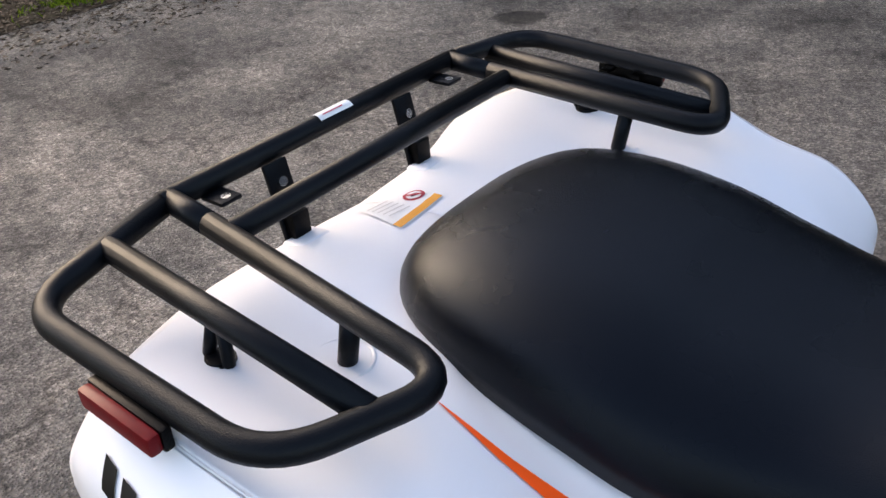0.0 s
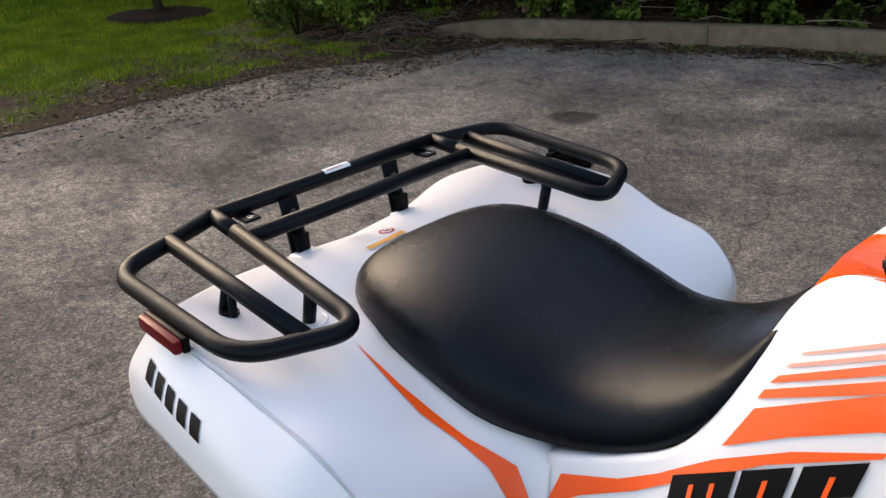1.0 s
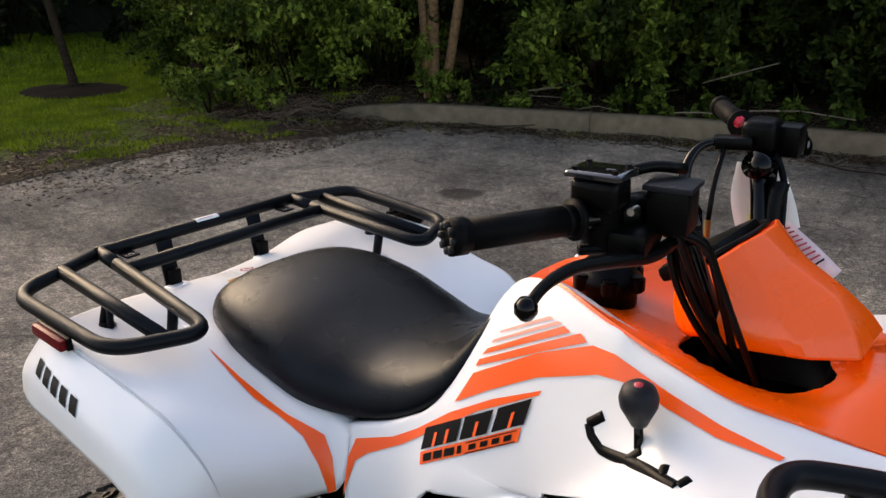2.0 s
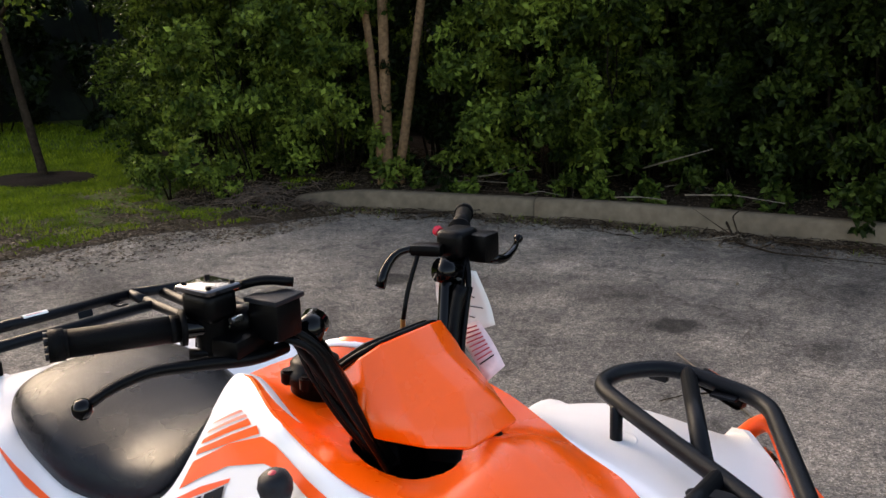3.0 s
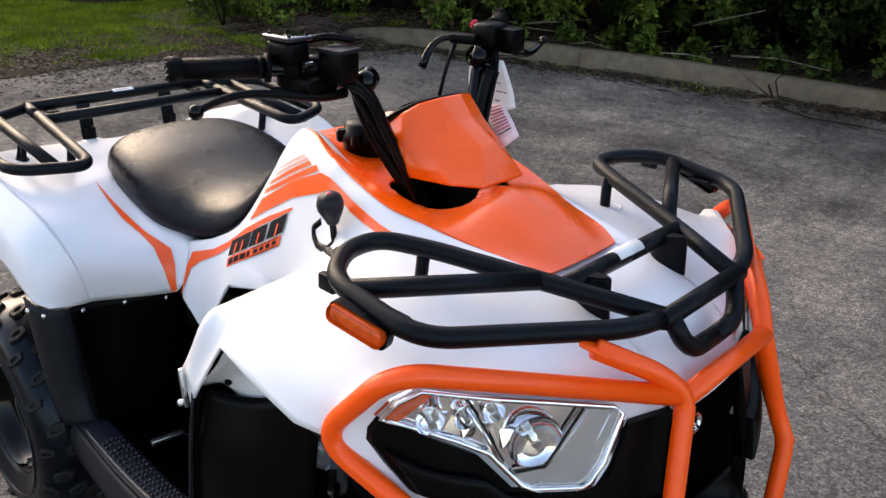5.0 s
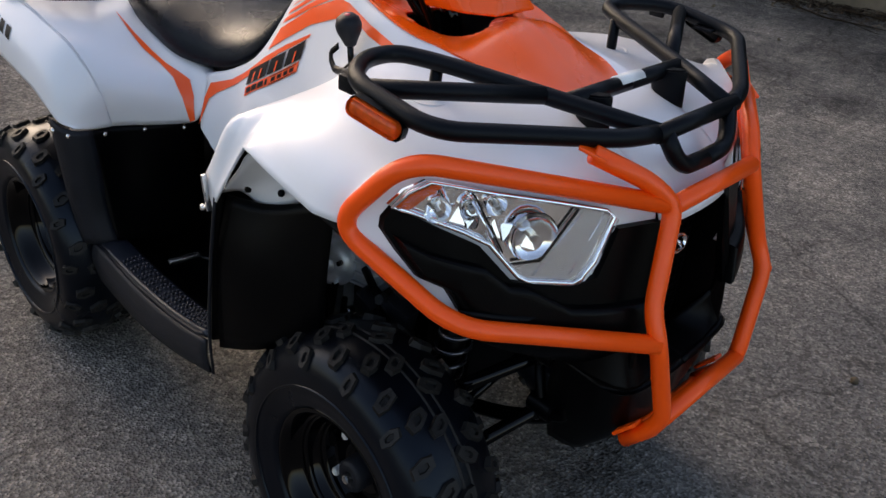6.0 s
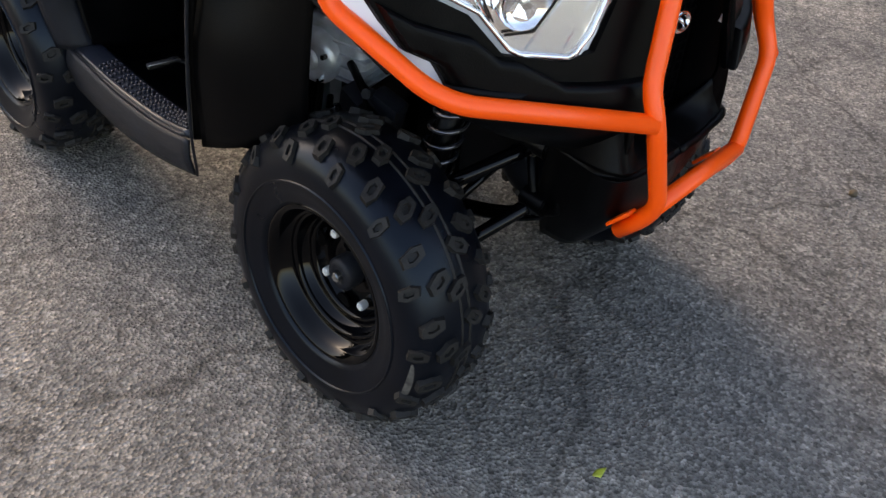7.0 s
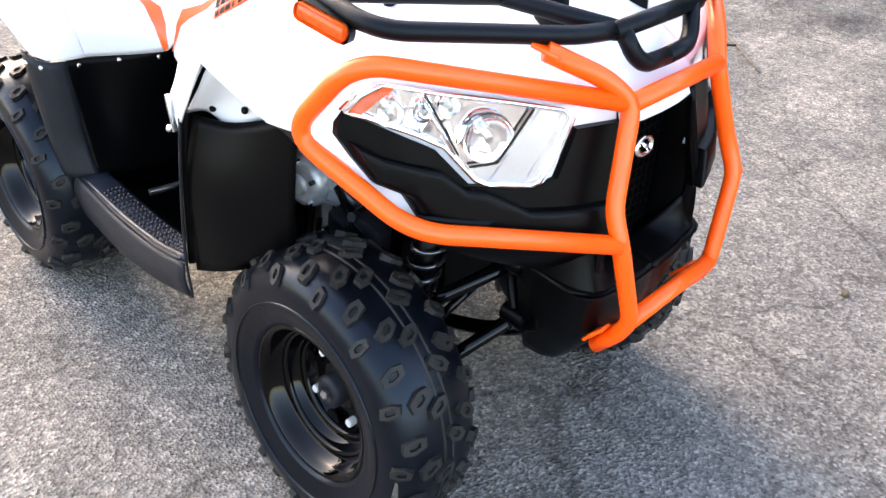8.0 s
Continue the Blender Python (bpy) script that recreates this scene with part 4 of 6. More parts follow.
REAR_NET, SIDE_NET = eased(rear_fender(), 2), eased(straight_rim(body_side()), 4, 27, 37)
LEFT_NET = eased(rear_fender(.030), 2)
REAR_NET, LEFT_NET = (np.concatenate([g[:, :1] * (1, 0.82, 1) - (0, 0, .003), g], 1) for g in (REAR_NET, LEFT_NET))
SIDE_NET = np.concatenate([SIDE_NET[:, :1] * (1, 0.82, 1) - (0, 0, .006), SIDE_NET], 1)
rear_body = P("rear_fender", sheet(LEFT_NET * (1, -1, 1), 0.004, sheet(REAR_NET, 0.004), flip=True), WHITE, atv, "glossy white moulded rear fender")
side_body = P("body_side", sheet(SIDE_NET, 0.004, mirror=True, gap=(28, 35, 19, 37)), WHITE, atv, "glossy white moulded side and front fender")


def hood():
    a = [(.085, 0, .962), (.088, -.04, .962), (.090, -.070, .960), (.092, -.088, .957)]
    b = [(.150, 0, .952), (.155, -.05, .960), (.160, -.085, .985), (.165, -.104, .997)]
    c = [(.280, 0, .935), (.280, -.06, .942), (.280, -.115, .972), (.281, -.149, .985)]
    d = [(.400, 0, .915), (.400, -.06, .922), (.410, -.125, .946), (.420, -.165, .951)]
    e = [(.490, 0, .955), (.490, -.055, .940), (.500, -.115, .932), (.505, -.148, .934)]
    f = [(.560, 0, .966), (.560, -.055, .957), (.565, -.098, .936), (.572, -.128, .920)]
    g = [(.640, 0, .926), (.640, -.050, .923), (.638, -.088, .914), (.636, -.113, .911)]
    h = [(.693, 0, .899), (.693, -.040, .899), (.692, -.078, .899), (.690, -.103, .901)]
    half = net([a, b, c, d, e, f, g, h], 100, 34)
    other = half[:, :0:-1] * (1, -1, 1)
    return np.concatenate([other, half], 1)


HOOD_NET = hood()
def cut_hole(bm, ring):
    """Opens a panel inside a smooth ring in plan and draws the cut's edge onto the ring."""
    line = [Vector((x, y)) for x, y in ring]

    def inside(p):
        odd = False
        for a, b in zip(line, line[1:] + line[:1]):
            if (a.y > p.y) != (b.y > p.y) and p.x < (b.x - a.x) * (p.y - a.y) / (b.y - a.y) + a.x:
                odd = not odd
        return odd

    bmesh.ops.delete(bm, geom=[f for f in bm.faces if inside(f.calc_center_median().xy)], context="FACES")
    rim = {v for e in bm.edges if len(e.link_faces) == 1 for v in e.verts}
    for v in rim:
        near = min((a.lerp(b, k / 4) for a, b in zip(line, line[1:] + line[:1]) for k in range(4)), key=lambda q: (q - v.co.xy).length)
        if (near - v.co.xy).length < .02:
            v.co.x, v.co.y = near.x, near.y
    return bm


# plan of the opening round the steering stem
WELL = [(p.x, p.y) for p in rounded([(.318, -.045, 0), (.345, -.082, 0), (.395, -.110, 0), (.462, -.104, 0), (.516, -.050, 0), (.490, -.014, 0), (.490, .014, 0), (.516, .050, 0), (.462, .104, 0), (.395, .110, 0), (.345, .082, 0), (.318, .045, 0)], .03, 5, True)]
P("hood", cut_hole(sheet(HOOD_NET + (0, 0, 0.002), 0.004), WELL), ORANGE, atv, "glossy orange moulded hood")


def nose():
    """White nose between the hood and the front bumper."""
    z = [(.575, 0, .880), (.575, -.06, .885), (.580, -.124, .912)]
    a = [(.650, 0, .888), (.650, -.05, .890), (.652, -.114, .904)]
    b = [(.760, 0, .890), (.760, -.05, .891), (.755, -.102, .895)]
    c = [(.850, 0, .868), (.850, -.05, .868), (.836, -.104, .868)]
    d = [(.905, 0, .825), (.903, -.05, .825), (.895, -.100, .828)]
    e = [(.922, 0, .785), (.920, -.05, .785), (.914, -.096, .787)]
    half = net([z, a, b, c, d, e], 26, 10)
    return np.concatenate([half[:, :0:-1] * (1, -1, 1), half], 1)


P("nose_panel", sheet(nose(), 0.004), WHITE, atv)


def front_x(y, z):
    """How far forward the front face of the bodywork stands."""
    return float(np.interp(-abs(y), [-.47, -.45, -.417, -.38, -.30, -.22, -.178, -.09, 0], [.635, .667, .712, .756, .815, .867, .887, .910, .920])) - 0.20 * (z - 0.79)


def face_plate(outline, proud, thick, side, div=3, bev=0.0):
    """A plate on the front face from an outline in y, z, fanned from its middle and bent to the face."""
    bm = bmesh.new()
    pts = [Vector((p[0], p[1], 0)) for p in outline]
    vs = [bm.verts.new(p) for p in pts]
    bm.faces.new(vs)
    bmesh.ops.triangulate(bm, faces=bm.faces[:])
    for _ in range(div):
        bmesh.ops.subdivide_edges(bm, edges=[e for e in bm.edges if e.calc_length() > 0.02], cuts=1, use_grid_fill=True)
        bmesh.ops.triangulate(bm, faces=bm.faces[:])
    for v in bm.verts:
        y, z = v.co.x, v.co.y
        v.co = Vector((front_x(y, z) + proud, -y * side, z))
    bmesh.ops.recalc_face_normals(bm, faces=bm.faces[:])
    if sum((f.normal.x * f.calc_area() for f in bm.faces)) < 0:
        bmesh.ops.reverse_faces(bm, faces=bm.faces[:])
    got = bmesh.ops.extrude_face_region(bm, geom=bm.faces[:])
    for v in got["geom"]:
        if isinstance(v, bmesh.types.BMVert):
            v.co.x += thick
    bmesh.ops.recalc_face_normals(bm, faces=bm.faces[:])
    if bev:
        rim = [e for e in bm.edges if len(e.link_faces) == 2 and e.calc_face_angle(0) > 0.9 and min(f.normal.x for f in e.link_faces) > -0.6 and max(f.normal.x for f in e.link_faces) > 0.5]
        bmesh.ops.bevel(bm, geom=rim, offset=bev, segments=3, affect="EDGES", profile=0.5, clamp_overlap=True)
    return bm


# outlines on the front face, y and z of the right-hand side
SURROUND = [(-.095, .808), (-.19, .842), (-.30, .866), (-.396, .888), (-.418, .876), (-.444, .838), (-.456, .800), (-.452, .760), (-.415, .720), (-.364, .686), (-.30, .68), (-.10, .70)]
LOWER = [(-.423, .828), (-.431, .812), (-.433, .797), (-.422, .769), (-.406, .737), (-.382, .725), (-.369, .694), (-.333, .682), (-.268, .660), (-.110, .630), (-.088, .700), (-.088, .795), (-.175, .800), (-.205, .735), (-.242, .725), (-.310, .735), (-.345, .785), (-.400, .816)]
LAMP = [(-.426, .830), (-.412, .852), (-.393, .868), (-.327, .856), (-.266, .845), (-.199, .830), (-.188, .820), (-.217, .762), (-.233, .739), (-.243, .733), (-.297, .739), (-.308, .745), (-.338, .790), (-.366, .807), (-.410, .826)]
LIP = [(-.426, .792), (-.402, .776), (-.348, .761), (-.322, .735), (-.301, .732), (-.272, .714), (-.250, .700), (-.127, .690), (-.112, .632), (-.268, .662), (-.333, .684), (-.366, .697), (-.380, .727), (-.404, .739), (-.419, .770)]
for s in (-1, 1):
    P("front_surround", face_plate(SURROUND, -0.012, 0.010, s), WHITE, atv, smooth=30)
    P("front_panel", face_plate(LOWER, 0.000, 0.010, s), BLACK, atv, "matt black lower front panel", smooth=30)
    P("panel_lip", face_plate(LIP, 0.009, 0.020, s, div=2, bev=0.009), BLACK, atv, smooth=30)


def headlight(s):
    hl = P("headlight", face_plate(LAMP, 0.002, 0.004, s), CHROME, atv, "clear multi-reflector headlight with chrome bowls", smooth=30)
    out = [Vector((p[0], p[1], 0)) for p in LAMP]
    P("headlight_lens", face_plate(LAMP, 0.022, 0.002, s), LENS_GLASS, hl, smooth=60)
    for o in hl.children:
        o.visible_shadow = False
    rim = [(front_x(p.x, p.y) + 0.016, -p.y * 0 - p.x * s, p.y) for p in out]
    P("lamp_rim", tube(rim, 0.0035, closed=True, n=6), CHROME, hl)
    for (y, z, r) in ((-.386, .836, .019), (-.352, .838, .016), (-.325, .843, .015), (-.286, .802, .036)):
        m = Matrix.Translation((front_x(y, z) + 0.004, -y * s, z)) @ Matrix.Rotation(radians(30) * s, 4, "Z") @ pose(0, 0, 0, 0, 90, 0)
        prof = [(0.004, 0.0)] + [(r * math.sin(a), 0.014 * (1 - math.cos(a)) / (1 - math.cos(1.35))) for a in np.linspace(0.25, 1.35, 6)]
        P("reflector_bowl", lathe(prof, m, 18), CHROME, hl)
        P("bulb", cyl(0.006 if r > .03 else 0.004, 0.022, m @ pose(0, 0, 0.010), n=10, bevel=0.001), STEEL, hl)
    for (a, b, m_, r) in (((-.357, .855), (-.329, .779), CHROME, .0030), ((-.352, .855), (-.324, .779), BLACK, .0014), ((-.235, .835), (-.281, .767), BLACK, .0022), ((-.281, .767), (-.313, .763), BLACK, .0022)):
        P("lamp_divider", tube([(front_x(*a) + 0.016, -a[0] * s, a[1]), (front_x(*b) + 0.016, -b[0] * s, b[1])], r, n=6), m_, hl)
    side = [(-.231, .834), (-.192, .827), (-.191, .819), (-.218, .764), (-.234, .742), (-.244, .736), (-.297, .742), (-.306, .747), (-.312, .760), (-.281, .764)]
    sp = P("side_reflector", face_plate(side, 0.008, 0.004, s, div=1), FROST, hl, "pale ribbed side reflector", smooth=30)
    for k in range(2):
        u = .12 + .74 * k
        a, b = Vector((-.231, .832)).lerp(Vector((-.192, .826)), u), Vector((-.296, .744)).lerp(Vector((-.236, .744)), u)
        P("reflector_rib", tube([(front_x(*a) + .012, -a[0] * s, a[1]), (front_x(*b) + .012, -b[0] * s, b[1])], .0016, n=6), FROST, sp)
    amb = [(-.423, .829), (-.411, .850), (-.392, .866), (-.378, .866), (-.396, .848), (-.412, .828)]
    P("turn_reflector", face_plate(amb, 0.010, 0.003, s, div=1), AMBER, hl, "amber corner reflector")
    # facets of the reflector
    for k in range(5):
        y0 = -.378 + 0.019 * k
        z0 = .818 - 0.0085 * k
        z1 = z0 + .022
        a, b, c, d = (y0, z0), (y0 + .016, z0 - .004), (y0 + .014, z1), (y0 + .002, z1)
        bm = bmesh.new()
        dep = (.012, .004, .013, .005) if k % 2 else (.004, .013, .005, .012)
        vs = [bm.verts.new((front_x(*q) + e, -q[0] * s, q[1])) for q, e in zip((a, b, c, d), dep)]
        bk = [bm.verts.new((front_x(*q) + .001, -q[0] * s, q[1])) for q in (a, b, c, d)]
        bm.faces.new(vs)
        bm.faces.new(bk[::-1])
        for n in range(4):
            bm.faces.new((vs[n], bk[n], bk[(n + 1) % 4], vs[(n + 1) % 4]))
        bmesh.ops.recalc_face_normals(bm, faces=bm.faces[:])
        P("reflector_facet", bm, CHROME, hl, smooth=0)
    return hl


for s in (-1, 1):
    headlight(s)


# -- grille and lower front --
def grille():
    g = P("grille", box((0.02, 0.20, 0.28), pose(.868, 0, .655), 0.006), BLACK, atv, "black front grille with a fine mesh")
    for k in range(13):
        z = .545 + k * 0.017
        P("grille_bar", box((0.004, 0.17, 0.005), pose(.881, 0, z), 0.001), BLACK, g)
    for k in range(11):
        P("grille_bar", box((0.003, 0.004, 0.215), pose(.881, -.08 + .016 * k, .648), 0.001), BLACK, g)
    for s in (-1, 1):
        rows = [[(.922, -.092, .80), (.900, -.086, .80), (.866, -.084, .80)], [(.938, -.118, .69), (.905, -.104, .69), (.866, -.098, .69)],
                [(.944, -.134, .60), (.91, -.116, .60), (.866, -.104, .60)], [(.944, -.138, .545), (.905, -.116, .54), (.862, -.104, .53)]]
        P("grille_cheek", sheet(net([[mir(p, s) for p in r] for r in rows], 14, 6), 0.006), BLACK, atv)
        rows = [[(.930, -.100, .690), (.900, -.22, .690), (.85, -.31, .695), (.80, -.385, .71)], [(.935, -.115, .62), (.90, -.22, .625), (.85, -.31, .645), (.80, -.37, .67)],
                [(.915, -.120, .57), (.86, -.20, .58), (.80, -.27, .60), (.75, -.31, .63)]]
        P("front_valance", sheet(net([[mir(p, s) for p in r] for r in rows], 12, 12), 0.006), BLACK, atv)
        # lower cowl: drawn in to a crease, then down to a blunt keel
        rows = [[(.885, 0, .548), (.890, -.070, .552), (.928, -.128, .615), (.840, -.205, .635)], [(.952, 0, .536), (.950, -.080, .538), (.938, -.158, .552), (.835, -.172, .560)], [(.956, 0, .528), (.954, -.080, .530), (.934, -.160, .538), (.832, -.168, .546)],
                [(.940, 0, .440), (.935, -.06, .440), (.908, -.128, .435), (.808, -.140, .450)], [(.880, 0, .360), (.875, -.05, .356), (.850, -.092, .342), (.800, -.100, .338)]]
        P("skid_plate", sheet(net([[mir(p, s) for p in r] for r in rows], 26, 14), 0.006), BLACK, atv, "creased matt black lower cowl")
    em = P("emblem", lathe([(0.024, 0), (0.026, 0.003), (0.022, 0.006), (0.015, 0.006), (0.013, 0.003)], pose(.902, 0, .722, 0, 78, 0) @ Matrix.Diagonal((.66, 1.1, 1, 1)), 24), CHROME, g, "oval chrome emblem")
    P("emblem_mark", tube([(.907, -.010, .730), (.909, .008, .716)], 0.003, n=6), CHROME, em)


grille()


# -- seat --
def seat():
    st = [(-.572, .796, .060, .804), (-.550, .788, .130, .830), (-.495, .782, .174, .855), (-.415, .770, .194, .860), (-.325, .752, .201, .848), (-.240, .731, .196, .826),
          (-.150, .728, .174, .811), (-.070, .748, .160, .822), (-.010, .781, .150, .850), (.030, .826, .136, .882), (.065, .900, .108, .922), (.092, .950, .086, .958)]
    sp = spline(st, 44)
    rows = []
    for x, zb, w, zt in sp:
        ring = []
        for k in range(25):
            a = math.pi * k / 24
            c, s_ = math.cos(a), math.sin(a)
            y = w * (abs(c) ** 0.72) * (1 if c > 0 else -1) * (1.0 + 0.03 * math.sin(2 * a) ** 2)
            ring.append((x, y, zb + (zt - zb) * (s_ ** 0.80)))
        rows.append(ring)
    bm = sheet(np.array(rows), 0.006)
    ob = P("seat", bm, SEAT, atv, "long black vinyl saddle seat")
    seam = [(x, -w * 1.0 - .001, zb + .006) for x, zb, w, zt in sp[3:-1]]
    for s in (-1, 1):
        P("seat_piping", tube([mir(p, s) for p in seam], 0.003, n=6), BLACK, ob)


seat()


# -- visor on the handlebar --
def HOODTOP(x, y):
    """Height of the hood's skin at a place in plan."""
    flat = HOOD_NET.reshape(-1, 3)
    return float(flat[np.argmin((flat[:, 0] - x) ** 2 + (flat[:, 1] - y) ** 2), 2]) + .002


def visor():
    """Faceted shell of five bands, each from the near side to the middle, mirrored; blunt nose block at the middle."""
    top = [(.350, -.090, 1.048), (.374, -.082, 1.070), (.393, -.062, 1.086), (.403, -.026, 1.092)]
    up = [(.350, -.100, 1.030), (.394, -.096, 1.044), (.420, -.066, 1.053), (.440, -.019, 1.060)]
    crease = [(.354, -.108, 1.006), (.405, -.106, 1.010), (.450, -.080, 1.016), (.494, -.019, 1.030)]
    mid = [(.362, -.107, .990), (.412, -.103, .992), (.472, -.082, .995), (.519, -.036, 1.003)]
    low = [(.372, -.098, .976), (.416, -.096, .975), (.480, -.078, .976), (.532, -.050, .980)]
    bm = bmesh.new()
    grid = []
    for r in (top, up, crease, mid, low):
        grid.append([Vector(p) for p in r] + [Vector((p[0], -p[1], p[2])) for p in r[::-1]])
    vs = [[bm.verts.new(p) for p in r] for r in grid]
    for i in range(4):
        for j in range(7):
            bm.faces.new((vs[i][j], vs[i + 1][j], vs[i + 1][j + 1], vs[i][j + 1]))
    bmesh.ops.recalc_face_normals(bm, faces=bm.faces[:])
    if bm.faces[10].normal.x < 0:
        bmesh.ops.reverse_faces(bm, faces=bm.faces[:])
    bmesh.ops.solidify(bm, geom=bm.faces[:], thickness=0.006)
    bmesh.ops.bevel(bm, geom=[e for e in bm.edges if len(e.link_faces) == 2 and e.calc_face_angle(0) > 0.09], offset=0.0035, segments=2, affect="EDGES", profile=0.5)
    v = P("visor", bm, ORANGE, atv, "faceted glossy orange handlebar cowl", smooth=14)
    P("instrument", box((0.09, 0.13, 0.02), pose(.335, 0, 1.050, 0, -34, 0), 0.008), BLACK, v, "dark instrument panel")
    P("visor_trim", tube([(.336, -.096, 1.044), (.362, -.086, 1.066), (.382, -.062, 1.081), (.392, -.026, 1.087), (.392, .026, 1.087), (.382, .062, 1.081), (.362, .086, 1.066), (.336, .096, 1.044)], .0035, .02, n=8), BLACK, v, "thin black edging")
    for s in (-1, 1):
        P("cowl_flap", sheet(net([[mir(p, s) for p in r] for r in ([(.326, -.078, 1.020), (.342, -.092, 1.022), (.362, -.104, 1.018)], [(.326, -.080, 1.000), (.344, -.094, .998), (.366, -.108, 1.000)], [(.332, -.080, .978), (.348, -.092, .974), (.372, -.104, .982)])], 7, 7), 0.004), ORANGE, v)
    # dark well below the cowl
    bm = bmesh.new()
    rows = [[bm.verts.new(Vector((x + (x - .41) * k, y * (1 + k), HOODTOP(x, y) - dz))) for x, y in WELL] for k, dz in ((.03, .003), (-.02, .025), (-.10, .08))]
    for A, B in zip(rows, rows[1:]):
        for k in range(len(WELL)):
            j = (k + 1) % len(WELL)
            bm.faces.new((A[k], A[j], B[j], B[k]))
    bm.faces.new(rows[-1])
    P("steering_opening", bm, BLACK, atv, "black opening round the steering stem", smooth=50)
    P("steering_stem", tube([(.40, 0, .86), (.365, 0, 1.02)], .020, n=14), GLOSS, atv)


visor()


def fuel_cap():
    m = pose(.195, 0, .962)
    c = P("fuel_cap", lathe([(0, .045), (.030, .045), (.036, .041), (.038, .030), (.044, .026), (.046, .012), (.040, .006), (.040, -.02)], m, 32), BLACK, atv, "ribbed black fuel cap")
    for k in range(6):
        a = k * math.pi / 3
        P("cap_lobe", cyl(.012, .022, pose(.195 + .042 * math.cos(a), .042 * math.sin(a), .982), n=12, bevel=.003), BLACK, c)


fuel_cap()


# -- handlebar, turned a little to the left --
HB = Matrix.Translation((.35, 0, 0)) @ Matrix.Rotation(radians(5.5), 4, "Z")


def hb(p):
    return HB @ Vector(p)


def handlebar():
    bar = P("handlebar", tube([hb(p) for p in ((-.126, -.40, 1.156), (-.045, -.255, 1.152), (-.002, -.150, 1.118), (.030, -.085, .975), (.034, -.075, .93))], .0112, .03), GLOSS, atv, "bent black steel handlebar")
    P("handlebar_tube", tube([hb(p) for p in ((-.126, .40, 1.156), (-.045, .255, 1.152), (-.002, .150, 1.118), (.030, .085, .975), (.034, .075, .93))], .0112, .03), GLOSS, bar)
    for s in (-1, 1):
        e, i = Vector((-.128, .397 * s, 1.157)), Vector((-.068, .290 * s, 1.154))
        d = (e - i).normalized()
        g = P("grip", tube([hb(i), hb(e)], .0150, n=16), GRIP, bar, "ribbed black rubber grip")
        for k in range(2):
            q = i.lerp(e, .04 + .90 * k)
            P("grip_rib", tube([hb(q), hb(q + d * .006)], .0156, n=16), GRIP, g)
        P("grip_flange", tube([hb(i), hb(i - d * .006)], .0205, n=18), GRIP, g)
        P("bar_end", tube([hb(e - d * .004), hb(e + d * .012)], .0175, n=14), GRIP, g)
        for k in range(8):
            a = k * math.pi / 4
            o = Vector((math.cos(a) * d.y, -math.cos(a) * d.x, math.sin(a))) * .0120
            P("bar_end_knob", tube([hb(e + o + d * .010), hb(e + o + d * .016)], .0035, n=6), GREYBLACK, g)
        # brackets and cables by the stem
        P("stem_clamp", tube([hb((-.006, .135 * s, 1.13)), hb((.004, .165 * s, 1.12))], .018, n=14), GLOSS, bar)
        for k, off in enumerate((.012, -.010)):
            P("cable", tube([hb(p) for p in ((.0, .20 * s, 1.145), (.018 + off, .165 * s, 1.10 + off), (.030 + off, .12 * s, 1.02), (.042 + off, .090 * s, .94))], .0048, .03, n=8), BLACK, bar)
    for s in (-1, 1):
        run = [(.362, .150 * s, 1.108), (.361, .138 * s, 1.078), (.366, .122 * s, 1.044), (.377, .108 * s, 1.012), (.390, .096 * s, .986), (.415, .070 * s, .935)]
        P("cable_sleeve", tube(run, .0105, .03, n=12, taper=(1.15, .85)), BLACK, bar, "bundle of black cables and hoses")
        for dx, dy in ((-.010, -.012), (.006, -.014)):
            P("hose", tube([(x + dx, y - dy * s, z - .004) for x, y, z in run], .0042, .03, n=8), BLACK, bar)
    # right: brake reservoir on its narrow perch, throttle box, lever
    r0 = HB @ pose(-.053, -.258, 1.176)
    rs = P("brake_reservoir", box((.050, .044, .034), r0, .010, seg=3), BLACK, bar, "black brake fluid reservoir with a flat screwed lid")
    P("reservoir_lid", box((.060, .052, .008), r0 @ pose(0, 0, .020), .006, seg=3), mat("gloss_lid", (.006, .006, .007), .10, spec=.85, coat=.6, var=.1, scale=40), rs, "glossy black reservoir lid")
    P("reservoir_neck", cyl(.019, .050, HB @ pose(-.052, -.256, 1.142), n=18, r2=.022, bevel=.003), BLACK, rs)
    for dx in (-.021, .021):
        for dy in (-.017, .017):
            P("lid_screw", cyl(.0033, .003, r0 @ pose(dx, dy, .0252), n=8), BLACK, rs)
    P("lever_perch", box((.040, .070, .024), HB @ pose(-.022, -.238, 1.132, 0, 0, 6), .007), BLACK, bar)
    P("perch_clamp", tube([hb((-.046, -.240, 1.150)), hb((-.026, -.205, 1.150))], .019, n=14), BLACK, bar)
    P("clamp_bolt", cyl(.004, .016, HB @ pose(-.022, -.248, 1.160, 90), n=10), STEEL, bar)
    P("cable_elbow", tube([hb(p) for p in ((-.042, -.235, 1.190), (-.020, -.205, 1.196), (.004, -.180, 1.190))], .0060, .015, n=8), BLACK, bar)
    sw = P("throttle_box", box((.044, .044, .044), HB @ pose(.004, -.212, 1.157, 0, 0, 4), .006, seg=2), BLACK, bar, "square black throttle housing")
    P("throttle_lid", box((.049, .050, .006), HB @ pose(.004, -.212, 1.181, 0, 0, 4), .002), GREYBLACK, sw)
    P("throttle_lever", tube([hb(p) for p in ((-.016, -.232, 1.140), (-.040, -.262, 1.122), (-.062, -.285, 1.124))], .0058, .02, n=8), BLACK, sw)
